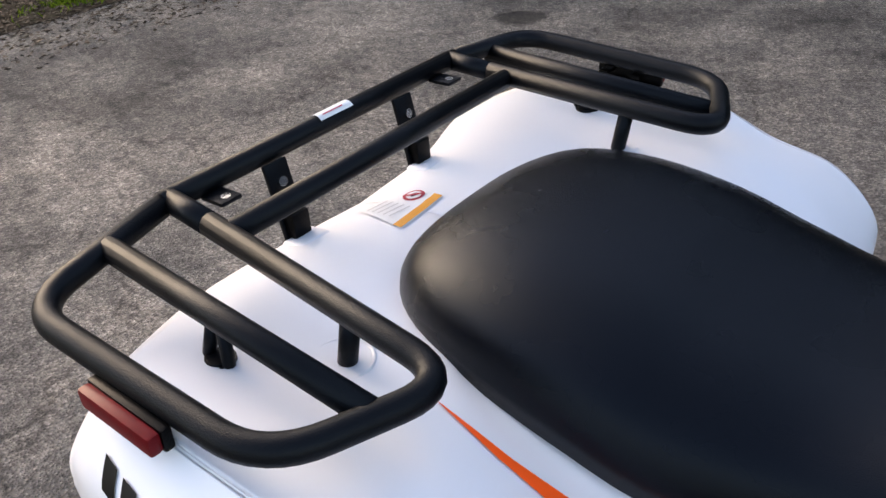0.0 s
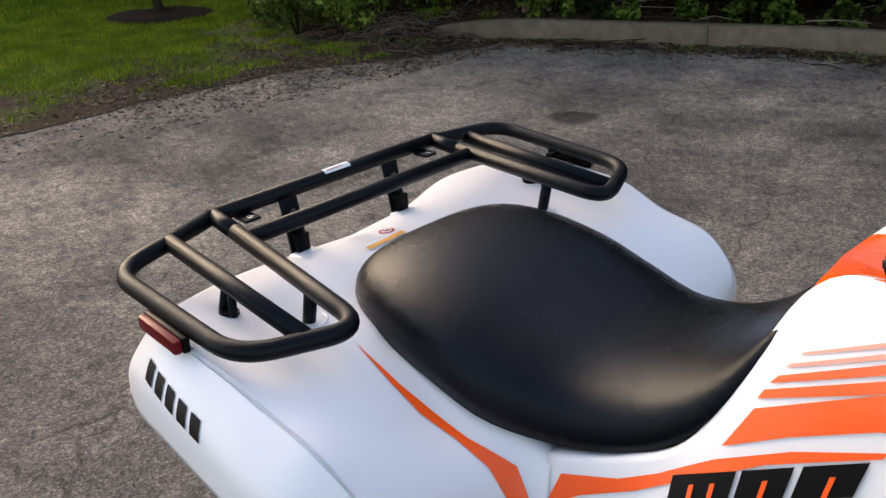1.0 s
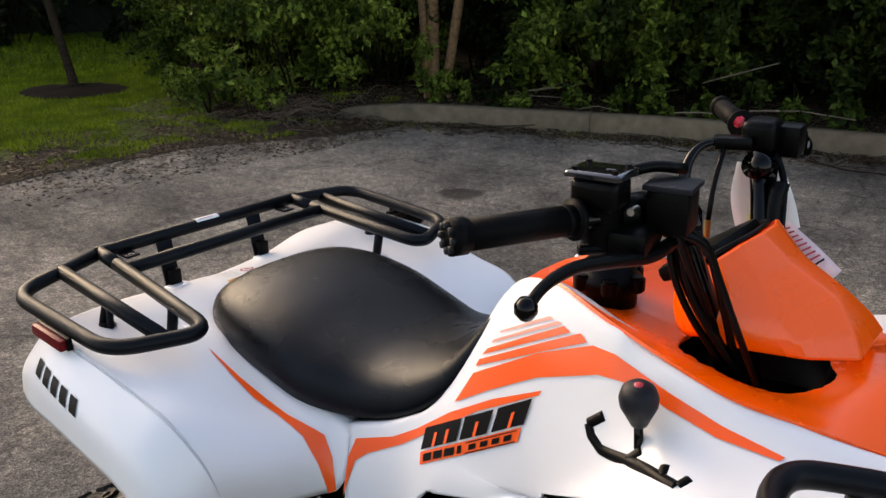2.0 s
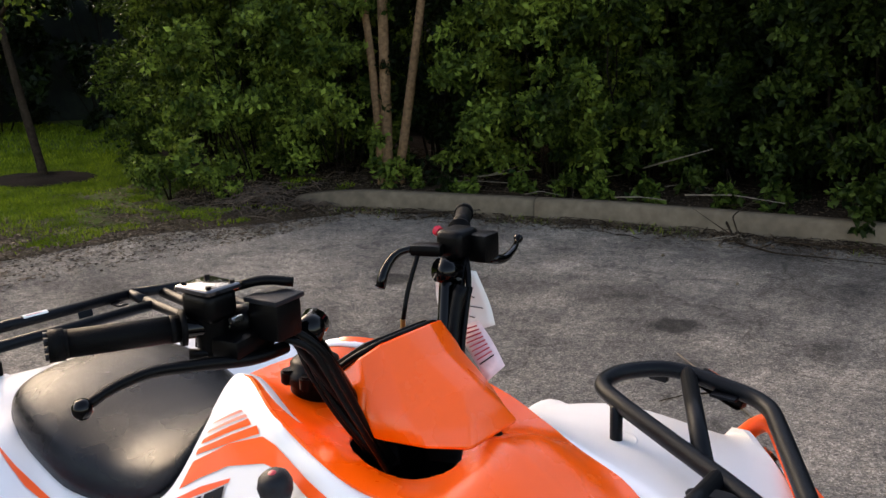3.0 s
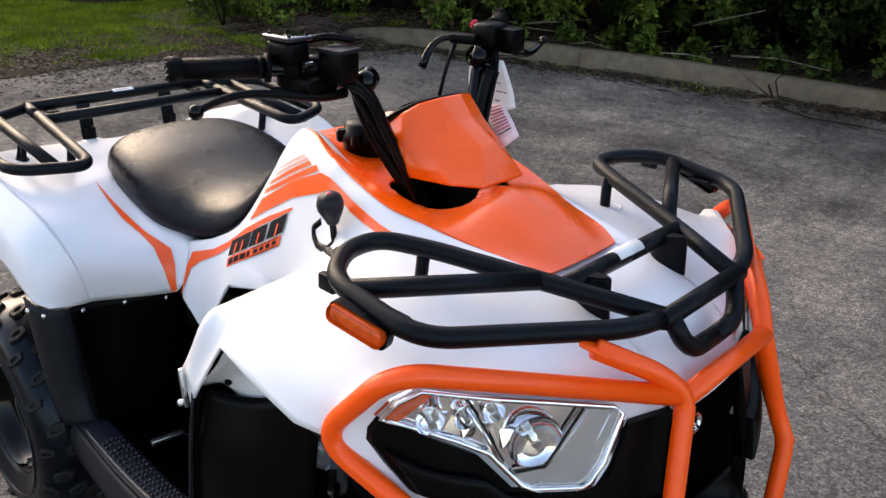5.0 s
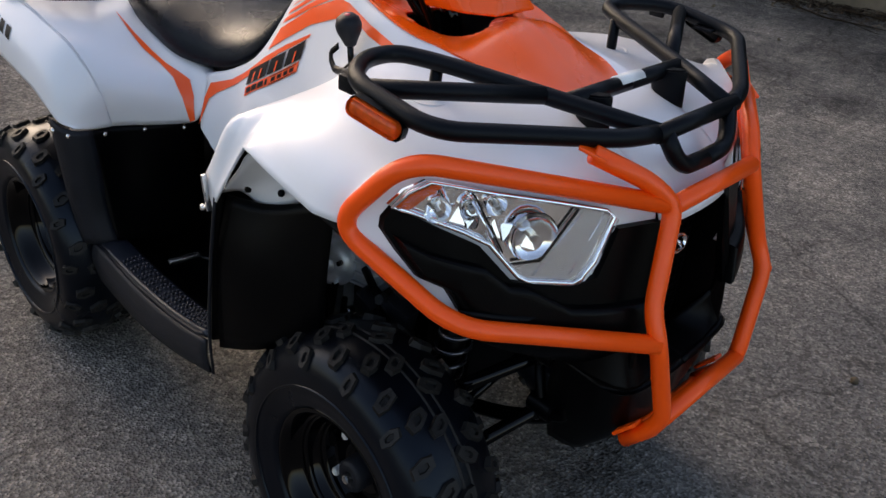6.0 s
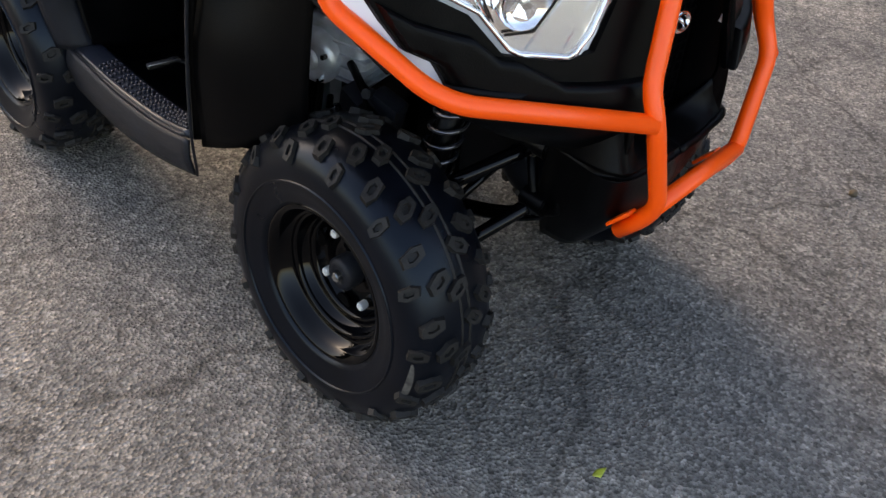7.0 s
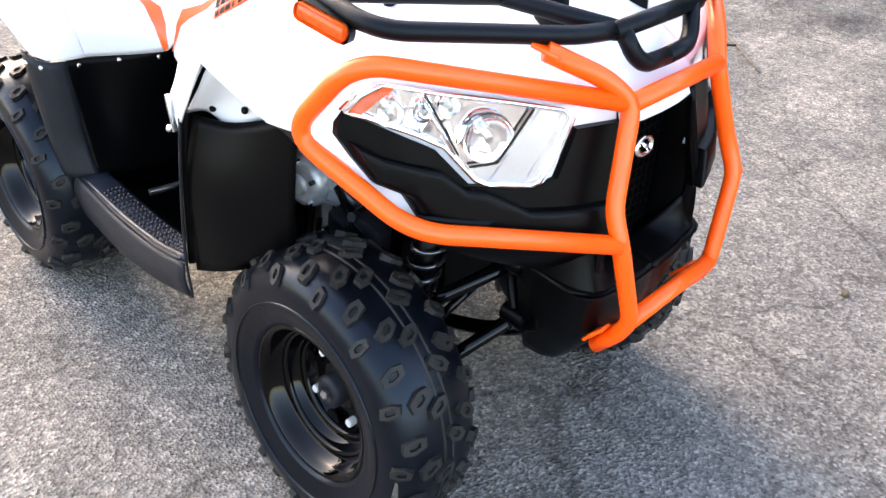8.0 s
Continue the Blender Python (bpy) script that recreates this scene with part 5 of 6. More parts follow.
    P("brake_lever", tube([hb(p) for p in ((.000, -.195, 1.116), (-.002, -.245, 1.116), (-.016, -.305, 1.127), (-.034, -.358, 1.134), (-.041, -.400, 1.129), (-.039, -.4315, 1.121))], .0052, .03, n=10, taper=(1.5, .98)), BLACK, bar, "long thin black brake lever")
    P("lever_ball", lathe([(0, -.0105), (.006, -.009), (.0102, -.0033), (.0102, .0033), (.006, .009), (0, .0105)], Matrix.Translation(hb((-.039, -.434, 1.1205))), 14), GLOSS, bar)
    P("bar_clamp", cyl(.0135, .030, HB @ pose(-.002, -.152, 1.112, 55, 0, 20), n=16, bevel=.004), BLACK, bar)
    P("cable", tube([hb(p) for p in ((.012, -.215, 1.136), (.034, -.185, 1.118), (.052, -.158, 1.050), (.080, -.112, .945))], .0042, .04, n=8), BLACK, bar)
    # left: switches, levers
    P("switch_box", box((.046, .060, .044), HB @ pose(-.014, .200, 1.158), .012, seg=3), BLACK, bar, "black switch cluster")
    P("reservoir", box((.040, .044, .044), HB @ pose(.016, .224, 1.150), .007), BLACK, bar)
    P("stop_switch", cyl(.0085, .012, HB @ pose(-.044, .190, 1.174, 0, -60, 0), n=12, bevel=.003), RED_KNOB, bar, "red stop switch")
    P("brake_lever", tube([hb(p) for p in ((.026, .225, 1.132), (.034, .262, 1.122), (.030, .305, 1.132), (.010, .352, 1.136))], .0055, .04, n=10, taper=(1.5, .8)), GLOSS, bar)
    P("lever_ball", lathe([(0, -.008), (.005, -.0065), (.008, -.0025), (.008, .0025), (.005, .0065), (0, .008)], Matrix.Translation(hb((.009, .354, 1.1355))), 12), GLOSS, bar)
    P("lever_perch", box((.05, .030, .018), HB @ pose(-.042, .158, 1.152, 0, 0, 20), .006), BLACK, bar)
    P("rear_brake_lever", tube([hb(p) for p in ((-.055, .150, 1.154), (-.078, .128, 1.150), (-.088, .110, 1.128), (-.085, .092, 1.102))], .0065, .03, n=10, taper=(.8, 1.25)), GLOSS, bar, "short curved black lever")
    P("cable", tube([hb(p) for p in ((-.048, .140, 1.145), (-.052, .118, 1.10), (-.050, .10, 1.052))], .0038, .03, n=8), BLACK, bar)
    P("cable_end", cyl(.0042, .024, HB @ pose(-.050, .10, 1.045), n=10), mat("brass", (.45, .28, .10), .35, metal=1.0), bar, "brass cable adjuster")
    for k in range(2):
        P("cable", tube([hb(p) for p in ((-.004 + .014 * k, .185, 1.135), (.004 + .012 * k, .155, 1.08), (.018, .120, .99))], .0055, .04, n=8), BLACK, bar)
    # paper tags tied to the bar
    tag = P("paper_tag", sheet(net([[(.295, .172, 1.122), (.325, .186, 1.120), (.350, .202, 1.116)], [(.288, .178, 1.070), (.328, .196, 1.066), (.368, .212, 1.066)], [(.300, .184, 1.014), (.338, .200, 1.018), (.378, .212, 1.034)]], 10, 8), .0006), PAPER, bar, "white printed paper hang tag")
    GREY_PRINT = mat("grey_print", (.10, .10, .10), .6)
    for k in range(5):
        z = 1.092 - .016 * k
        P("tag_line", tube([(.338, .1985, z), (.358 - .012 * (k % 2), .2080 - .006 * (k % 2), z - .002)], .0012, n=4), GREY_PRINT, tag, smooth=0)
    P("tag_stripe", tube([(.318, .1865, 1.070), (.314, .1885, 1.022)], .0030, n=6), mat("yellow_print", (.70, .48, .03), .5), tag, "yellow strip on the tag", smooth=0)
    P("paper_tag", sheet(net([[(.335, .165, 1.035), (.375, .175, 1.050)], [(.388, .134, 1.014), (.420, .150, 1.032)], [(.445, .100, .996), (.460, .122, 1.016)]], 9, 4), .0006), mat("pink_paper", (.68, .52, .52), .6, var=.1, scale=60), bar, "pink and white printed warning tag")
    for k in range(9):
        u = .12 + .08 * k
        a, b = Vector((.335, .165, 1.035)).lerp(Vector((.445, .100, .996)), u), Vector((.375, .175, 1.050)).lerp(Vector((.460, .122, 1.016)), u)
        bow = Vector((-.001, -.0025, .0025))
        P("tag_line", tube([a.lerp(b, .12) + bow, a.lerp(b, .85) + bow], .0014, n=4), DECAL_RED if k != 8 else DECAL_BLACK, bar, smooth=0)


handlebar()


# -- gear lever and its gate --
def gear_lever():
    a, b = Vector((.349, -.196, .865)), Vector((.352, -.214, .958))
    k = P("gear_lever", tube([a - Vector((0, 0, .03)), a.lerp(b, .6)], .0055, n=10), GLOSS, atv, "black gear lever with a pear-shaped knob")
    m = look(a, b) @ pose(0, 0, 0, 180, 0, 0)
    prof = [(0, .098), (.012, .097), (.019, .091), (.0222, .081), (.0212, .071), (.016, .060), (.0120, .051), (.010, .046), (.008, .045), (0, .045)]
    P("knob", lathe(prof, m, 24), GREYBLACK, k)
    P("knob_badge", lathe([(0, .0990), (.004, .0988), (.0052, .0978)], m, 14), DECAL_RED, k, "small red and white shift badge")


gear_lever()


# -- racks --
def rear_rack():
    rk = P("rear_rack", tube([(-.768, -.25, .878), (-.768, .25, .878)], R, n=14), RACK, atv, "black tubular rear luggage rack")
    loop = [(-.700, -.243, .871), (-.380, -.262, .834), (-.442, -.410, .836), (-.752, -.414, .852), (-.768, -.24, .878)]
    for s in (-1, 1):
        rise = (0, .008, .008, .014, 0) if s > 0 else (0,) * 5
        P("rack_tube", tube([mir((x, y, z + up), s) for (x, y, z), up in zip(loop, rise)], R, .052, n=14, seg=8), RACK, rk)
        P("rack_bar", tube([mir(p, s) for p in ((-.700, -.243, .871), (-.768, -.24, .878))], R, n=14), RACK, rk)
        P("rack_bar", tube([mir(p, s) for p in ((-.412, -.328, .836), (-.758, -.322, .866))], R, n=14), RACK, rk)
        # flat hangers with slots at the rear
        for (x, y, z, w) in ((-.742, -.112, .828, .034),):
            h = P("hanger", box((.006, w, .090), pose(*mir((x, y, z), s), 0, -12, 0), .002), RACK, rk)
            P("hanger_clip", box((.022, .026, .030), pose(*mir((x + .012, y, .803), s)), .003), BLACK, h)
            for dz in (.022, -.004):
                P("hanger_hole", cyl(.006, .008, pose(*mir((x - .001, y, z + dz), s), 0, 78, 0), n=12), STEEL, h)
        lug = P("rack_lug", box((.036, .028, .005), pose(*mir((-.742, -.195, .868), s)), .002), RACK, rk)
        P("lug_hole", cyl(.006, .0062, pose(*mir((-.735, -.195, .868), s)), n=12), STEEL, lug)
        # posts to the fender
        P("rack_post", tube([mir(p, s) for p in ((-.500, -.256, .844), (-.518, -.258, .765))], .0095, n=12), RACK, rk)
        ft = [mir(p, s) for p in ((-.600, -.326, .846), (-.612, -.330, .808), (-.606, -.330, .801), (-.590, -.330, .801), (-.584, -.330, .808), (-.588, -.326, .845))]
        P("rack_foot", tube(ft, .0065, .008, n=8), RACK, rk)
        P("foot_pad", cyl(.016, .012, pose(*mir((-.598, -.330, .806), s)), n=16, bevel=.003), RACK, rk)
        P("post_hole", lathe([(.030, -.012), (.032, .003), (.029, .004), (.026, -.002), (.0, -.014)], pose(*mir((-.518, -.258, .792), s)), 24), WHITE, atv, "round post opening in the fender")
        P("fender_pad", box((.04, .05, .02), pose(*mir((-.715, -.112, .779), s), 0, -6, 0), .008, seg=3), WHITE, atv)
        # red side reflector under the rack's outer tube
        rf = P("rear_reflector", box((.096, .012, .019), pose(*mir((-.580, -.438, .830), s), 0, 3, 0), .004), RED, rk, "red rectangular side reflector")
        P("reflector_back", box((.100, .010, .022), pose(*mir((-.580, -.428, .830), s), 0, 3, 0), .003), BLACK, rf)
        for dx in (-.03, .02):
            P("reflector_bracket", box((.014, .030, .006), pose(*mir((-.580 + dx, -.415, .834), s)), .001), BLACK, rf)
    P("rack_bar", tube([(-.672, -.244, .867), (-.672, .244, .867)], R, n=14), RACK, rk)
    lb = bmesh.new()
    grid = [[lb.verts.new((-.767 + (R + .0008) * math.cos(radians(a)), y, .8785 + (R + .0008) * math.sin(radians(a)))) for a in range(40, 111, 10)] for y in (-.026, .030)]
    for k in range(7):
        lb.faces.new((grid[0][k], grid[0][k + 1], grid[1][k + 1], grid[1][k]))
    P("rack_label", lb, PAPER, rk, "narrow white warning label stuck on the tube")
    pb = bmesh.new()
    pb.faces.new([pb.verts.new((-.767 + (R + .0012) * math.cos(radians(a)), y, .8785 + (R + .0012) * math.sin(radians(a)))) for a, y in ((64, -.018), (72, -.018), (72, .016), (64, .016))])
    P("label_print", pb, DECAL_RED, rk)


rear_rack()


def front_rack():
    rk = P("front_rack", tube([(.888, -.11, .916), (.888, .11, .916)], R, n=14), RACK, atv, "black tubular front luggage rack")
    outer = [(.886, -.10, .916), (.872, -.165, .918), (.740, -.400, .938), (.585, -.400, .957), (.530, -.330, .957), (.528, -.268, .956), (.590, -.232, .951), (.770, -.152, .931), (.884, -.098, .916)]
    for s in (-1, 1):
        P("rack_tube", tube([mir(p, s) for p in outer], R, .045, n=14, seg=7), RACK, rk)
        P("rack_bar", tube([mir(p, s) for p in ((.615, -.398, .953), (.735, -.172, .936))], R, n=14), RACK, rk)
        P("rack_bar", tube([mir(p, s) for p in ((.762, -.155, .931), (.762, 0, .931))], R, n=14), RACK, rk)
        P("nose_hoop", tube([mir(p, s) for p in ((.890, -.090, .914), (.905, -.075, .880), (.912, -.055, .866), (.912, 0, .864))], R, .03, n=14), RACK, rk)
        P("rack_post", tube([mir(p, s) for p in ((.580, -.230, .950), (.578, -.236, .870))], .0095, n=12), RACK, rk)
        P("post_hole", lathe([(.030, -.012), (.032, .003), (.029, .004), (.026, -.002), (.0, -.014)], pose(*mir((.577, -.236, .893), s)), 24), WHITE, atv, "round post opening in the fender")
        hb_ = cyl(.026, .070, pose(*mir((.778, -.104, .903), s), 0, -10, 0) @ Matrix.Diagonal((1, .42, 1, 1)), n=20, r2=.033, bevel=.003)
        h = P("hanger", hb_, RACK, rk, "tapered black rack bracket")
        P("hanger_foot", cyl(.021, .014, pose(*mir((.785, -.104, .872), s)), n=16, bevel=.004), RACK, h)
        P("rack_tab", box((.030, .012, .022), pose(*mir((.570, -.392, .944), s)), .003), RACK, rk)
        rf = P("amber_reflector", box((.082, .011, .024), pose(*mir((.661, -.425, .933), s), 0, 13, -13 * s), .0115, seg=4), AMBER, rk, "amber oval side reflector")
        P("reflector_back", box((.087, .010, .029), pose(*mir((.661, -.418, .933), s), 0, 13, -13 * s), .012, seg=3), BLACK, rf)
        P("reflector_bracket", box((.016, .030, .006), pose(*mir((.660, -.406, .944), s)), .001), BLACK, rf)
        P("rack_lug", box((.040, .026, .005), pose(*mir((.680, -.385, .938), s)), .002), RACK, rk)
    P("rack_label", tube([(.761, -.030, .932), (.761, .034, .932)], R + .0006, n=14), PAPER, rk, "white warning label wrapped round the tube")


front_rack()


# -- orange front bumper guard --
def bumper():
    b = P("bumper_guard", tube([(.938, -.115, .834), (.938, .115, .834)], .0135, n=14), ORANGE_TUBE, atv, "orange tubular front bumper guard")
    for s in (-1, 1):
        P("guard_upright", tube([mir(p, s) for p in ((.858, -.215, .905), (.912, -.148, .868), (.938, -.115, .834), (.964, -.160, .700), (.986, -.163, .656), (1.000, -.118, .513), (.985, -.114, .480), (.945, -.112, .432))], .0135, .022, n=14), ORANGE_TUBE, b)
        P("guard_loop", tube([mir(p, s) for p in ((.938, -.115, .834), (.733, -.434, .906), (.634, -.461, .788), (.814, -.402, .694), (.986, -.163, .656))], .0135, .050, n=14, seg=8), ORANGE_TUBE, b)
        P("guard_tab", box((.040, .030, .005), pose(*mir((.858, -.215, .908), s), 0, 20, 30 * -s), .002), ORANGE_TUBE, b)
        P("guard_tab", box((.050, .022, .006), pose(*mir((.952, -.128, .468), s), 0, -50, 0), .002), ORANGE_TUBE, b)
    P("guard_bar", tube([(1.000, -.118, .513), (1.000, .118, .513)], .0135, n=14), ORANGE_TUBE, b)
    P("guard_bar", tube([(.948, -.112, .436), (.948, .112, .436)], .010, n=12), ORANGE_TUBE, b)


bumper()


# -- wheels --
def knob_block(bm, m, L, W, H):
    """One tread lug: a six-sided block with sloped sides and a sunk diamond in its top."""
    def ring(l, w, z):
        return [bm.verts.new(m @ Vector(p)) for p in ((-l, -w * .25, z), (-l * .35, -w, z), (l * .7, -w, z), (l, w * .25, z), (l * .35, w, z), (-l * .7, w, z))]
    a, b, c, d = ring(L, W, -.006), ring(L * .90, W * .86, H), ring(L * .45, W * .42, H), ring(L * .38, W * .34, H - .005)
    for A, B in ((a, b), (b, c), (c, d)):
        for k in range(6):
            bm.faces.new((A[k], A[(k + 1) % 6], B[(k + 1) % 6], B[k]))
    bm.faces.new(d)


def wheel(name, centre, s, r, w, rim_r, steer, camber, label):
    """A wheel with its axle along y; outside faces the right for s = -1."""
    M = Matrix.Translation(centre) @ Matrix.Rotation(radians(steer), 4, "Z") @ Matrix.Rotation(radians(camber) * s, 4, "X") @ Matrix.Rotation(radians(90) * -s, 4, "X")
    # in M's frame z points outwards; a round-shouldered carcass
    ty_prof = [(rim_r, w * .40), (rim_r + .008, w * .440), (rim_r + .012, w * .452), (rim_r + .016, w * .452), (rim_r + .03, w * .485), (r * .73, w * .500), (r * .80, w * .492), (r * .870, w * .458), (r * .922, w * .390), (r * .954, w * .30), (r * .971, w * .17), (r * .976, 0)]
    prof = ty_prof + [(a, -b) for a, b in ty_prof[-2::-1]]
    zs, rs = [b for a, b in ty_prof[:4:-1]], [a for a, b in ty_prof[:4:-1]]
    wh = new(name)
    wh.parent = atv
    wh["label"] = label
    ty = P("tyre", lathe(prof, M, 80, closed=True), RUBBER, wh, "knobbly black all-terrain tyre", smooth=50)
    n = 14

    def lug(at, z, L, W, turn, H):
        rad = float(np.interp(abs(z), zs, rs))
        slope = float(np.interp(abs(z) + .004, zs, rs) - np.interp(abs(z) - .004, zs, rs)) / .008
        tilt = math.degrees(math.atan(-slope)) * (1 if z > 0 else -1)
        return M @ Matrix.Rotation(2 * math.pi * at / n, 4, "Z") @ Matrix.Translation((rad, 0, z)) @ Matrix.Rotation(radians(-tilt), 4, "Y") @ Matrix.Rotation(radians(90), 4, "Y") @ Matrix.Rotation(radians(turn), 4, "Z"), L, W, H
    for k in range(n):
        for side in (1, -1):
            off = 0 if side > 0 else .5
            # a joined pair from the crown to the flank, and a single on the shoulder between the pairs
            for rows in (((.00, .065, .024, .0130, 30), (.20, .225, .024, .0135, 34)), ((.64, .345, .024, .0130, 22),), ((.20, .440, .021, .0110, 10),)):
                bm = bmesh.new()
                for at, z, L, W, turn in rows:
                    m, L, W, H = lug(k + off + at, z * w * side, L, W, turn * side, .0075 if z < .4 else .006)
                    knob_block(bm, m, L, W, H)
                P("tread_lug", bm, LUG, ty, smooth=0)
    for zz in (.009, -.009):
        P("centre_rib", lathe([(r * .972, zz - .003), (r * .984, zz - .0014), (r * .984, zz + .0014), (r * .972, zz + .003)], M, 72), LUG, ty)
    P("sidewall_ring", lathe([(r * .70, w * .494), (r * .705, w * .512), (r * .712, w * .512), (r * .717, w * .494)], M, 72), RUBBER, ty)
    rim = [(rim_r + .004, w * .385), (rim_r + .006, w * .40), (rim_r + .002, w * .425), (rim_r - .005, w * .42), (rim_r - .009, w * .36), (rim_r - .013, w * .34), (rim_r - .015, w * .24), (rim_r - .024, w * .225), (rim_r - .027, w * .235), (rim_r - .031, w * .20), (rim_r - .033, w * .10),
           (rim_r - .042, w * .085), (rim_r - .046, w * .10), (rim_r - .051, w * .06), (rim_r - .054, -w * .02), (.074, -w * .04), (.068, w * .00), (.045, w * .01), (.040, 0), (0, 0)]
    ri = P("rim", lathe(rim, M, 64), GLOSS, wh, "gloss black pressed steel rim", smooth=35)
    P("hub", lathe([(.030, w * .02), (.030, w * .17), (.024, w * .20), (.012, w * .20), (.010, w * .16), (0, w * .16)], M, 24), GREYBLACK, ri)
    P("axle_nut", cyl(.009, .022, M @ Matrix.Translation((0, 0, w * .19)), n=6, bevel=.002), STEEL, ri)
    for k in range(4):
        a = radians(34) + k * math.pi / 2
        nb = M @ Matrix.Translation((.066 * math.cos(a), .066 * math.sin(a), w * .06))
        P("wheel_nut", cyl(.0085, .017, nb, n=6, bevel=.0015), NUT, ri, "bright wheel nut")
        a += math.pi / 4
        P("rim_slot", cyl(.016, .004, M @ Matrix.Translation((.084 * math.cos(a), .084 * math.sin(a), w * .035)), n=14), BLACK, ri)
    if name == "front_wheel" and s < 0:
        sb = bmesh.new()
        rows = []
        for k in range(13):
            a, wide = radians(-26 + 2.2 * k), .0055 * math.sin(math.pi * (k + .6) / 13.2) ** .6
            rows.append([sb.verts.new(M @ Vector((q * math.cos(a), q * math.sin(a), float(np.interp(q, rs[::-1], zs[::-1])) + .0012))) for q in (r * .86 - wide, r * .86, r * .86 + wide)])
        for A, B in zip(rows, rows[1:]):
            for k in (0, 1):
                sb.faces.new((A[k], B[k], B[k + 1], A[k + 1]))
        P("scuff", sb, SCUFF, ty, "pale scuffed patch on the tyre's shoulder")
    return wh


for s in (-1, 1):
    wheel("front_wheel", (.597 if s < 0 else .590, .350 * s, .263), s, .264, .186, .139, 1.5, 2.4, "front wheel with a knobbly tyre on a black steel rim")
    wheel("rear_wheel", (-.505, .376 * s, .263), s, .265, .235, .139, 0, 0, "rear wheel with a wide knobbly tyre on a black steel rim")


# -- chassis, engine, suspension, footwells --
def chassis():
    c = P("chassis", box((1.05, .26, .22), pose(.10, 0, .44), .02), BLACK, atv, "black steel frame and engine cradle")
    P("under_seat_box", box((.62, .30, .26), pose(-.30, 0, .62), .03), BLACK, c)
    P("tank_box", box((.56, .24, .28), pose(.35, 0, .72), .03), BLACK, c)
    P("nose_box", box((.16, .20, .34), pose(.78, 0, .66), .02), BLACK, c)
    for s in (-1, 1):
        P("frame_rail", tube([mir(p, s) for p in ((-.55, -.13, .36), (-.20, -.14, .28), (.50, -.14, .27), (.74, -.12, .34), (.86, -.10, .42))], .014, .08), GLOSS, c)
        P("frame_rail", tube([mir(p, s) for p in ((.50, -.14, .28), (.62, -.13, .48), (.66, -.12, .70))], .013, .05), GLOSS, c)
        # double wishbones and spring strut
        for a, k, b in (((.800, -.135, .415), (.640, -.262, .215), (.50, -.13, .33)), ((.790, -.140, .520), (.620, -.262, .365), (.50, -.13, .46))):
            P("suspension_arm", tube([mir(p, s) for p in (a, k, b)], .0125, .012), GLOSS, c)
            P("arm_bush", cyl(.019, .05, pose(*mir(a, s), 0, 90, 0), n=16, bevel=.003), BLACK, c)
        P("tie_rod", tube([mir(p, s) for p in ((.72, -.10, .46), (.655, -.26, .32))], .008), GLOSS, c)
        P("frame_bracket", tube([mir(p, s) for p in ((.775, -.135, .51), (.80, -.135, .395), (.845, -.135, .42), (.84, -.135, .52))], .009, .01), BLACK, c)
        for q in ((.79, -.146, .505), (.80, -.148, .40), (.835, -.146, .47)):
            P("frame_bolt", cyl(.006, .010, pose(*mir(q, s), 90), n=6), STEEL, c)
        P("brake_hub", cyl(.055, .06, pose(*mir((.605, -.262, .26), s), 90), n=24, bevel=.006), BLACK, c)
        a, b = Vector(mir((.615, -.225, .30), s)), Vector(mir((.650, -.165, .60), s))
        P("shock", tube([a, b], .021), BLACK, c)
        co = [a.lerp(b, .30 + .66 * k / 110) + Vector((math.cos(k * .40) * .030, math.sin(k * .40) * .030, 0)) for k in range(111)]
        P("coil_spring", tube(co, .0048, n=7), GASKET, c, "bare steel coil spring")
        P("rear_axle", cyl(.022, .26, pose(-.505, .25 * s, .262, 90), n=14), BLACK, c)
        P("rear_shock", tube([mir(p, s) for p in ((-.52, -.2, .32), (-.46, -.16, .62))], .025), BLACK, c)
        P("brake_line", tube([mir(p, s) for p in ((.30, -.33, .285), (.34, -.36, .25), (.40, -.35, .245), (.46, -.28, .26))], .006, .04), BLACK, c)
    e = P("engine", box((.20, .20, .22), pose(.20, -.06, .42), .03), ALU, c, "grey cast engine with side covers")
    P("cylinder_head", box((.13, .12, .11), pose(.375, -.165, .535, 0, 0, 12), .018, seg=3), ALU, e)
    for k in range(4):
        P("cooling_fin", box((.15, .13, .005), pose(.375, -.165, .490 + .022 * k, 0, 0, 12), .002), ALU, e)
    P("engine_cover", lathe([(0, .020), (.030, .020), (.044, .014), (.050, .002), (.050, -.03)], pose(.358, -.236, .520, 90, 0, 12), 28), ALU, e)
    P("engine_cover", lathe([(0, .010), (.016, .010), (.020, .006), (.021, -.02)], pose(.360, -.254, .520, 90, 0, 12), 24), ALU, e)
    for k in range(5):
        q = 2 * math.pi * k / 5 + .4
        P("cover_bolt", cyl(.005, .010, pose(.358 + .042 * math.cos(q), -.252, .520 + .042 * math.sin(q), 90), n=6), STEEL, e)
    P("fuel_injector", box((.050, .045, .055), pose(.455, -.225, .470, 10, 20, 0), .008), GREYBLACK, e)
    P("control_unit", box((.060, .040, .050), pose(.520, -.215, .480, 0, 15, 10), .006), GREYBLACK, e)
    for q in ((.430, -.255, .455), (.478, -.250, .430), (.545, -.235, .462), (.500, -.240, .510)):
        P("fitting", cyl(.009, .026, pose(*q, 70, 0, 20), n=10, bevel=.002), STEEL if q[0] < .44 else GREYBLACK, e)
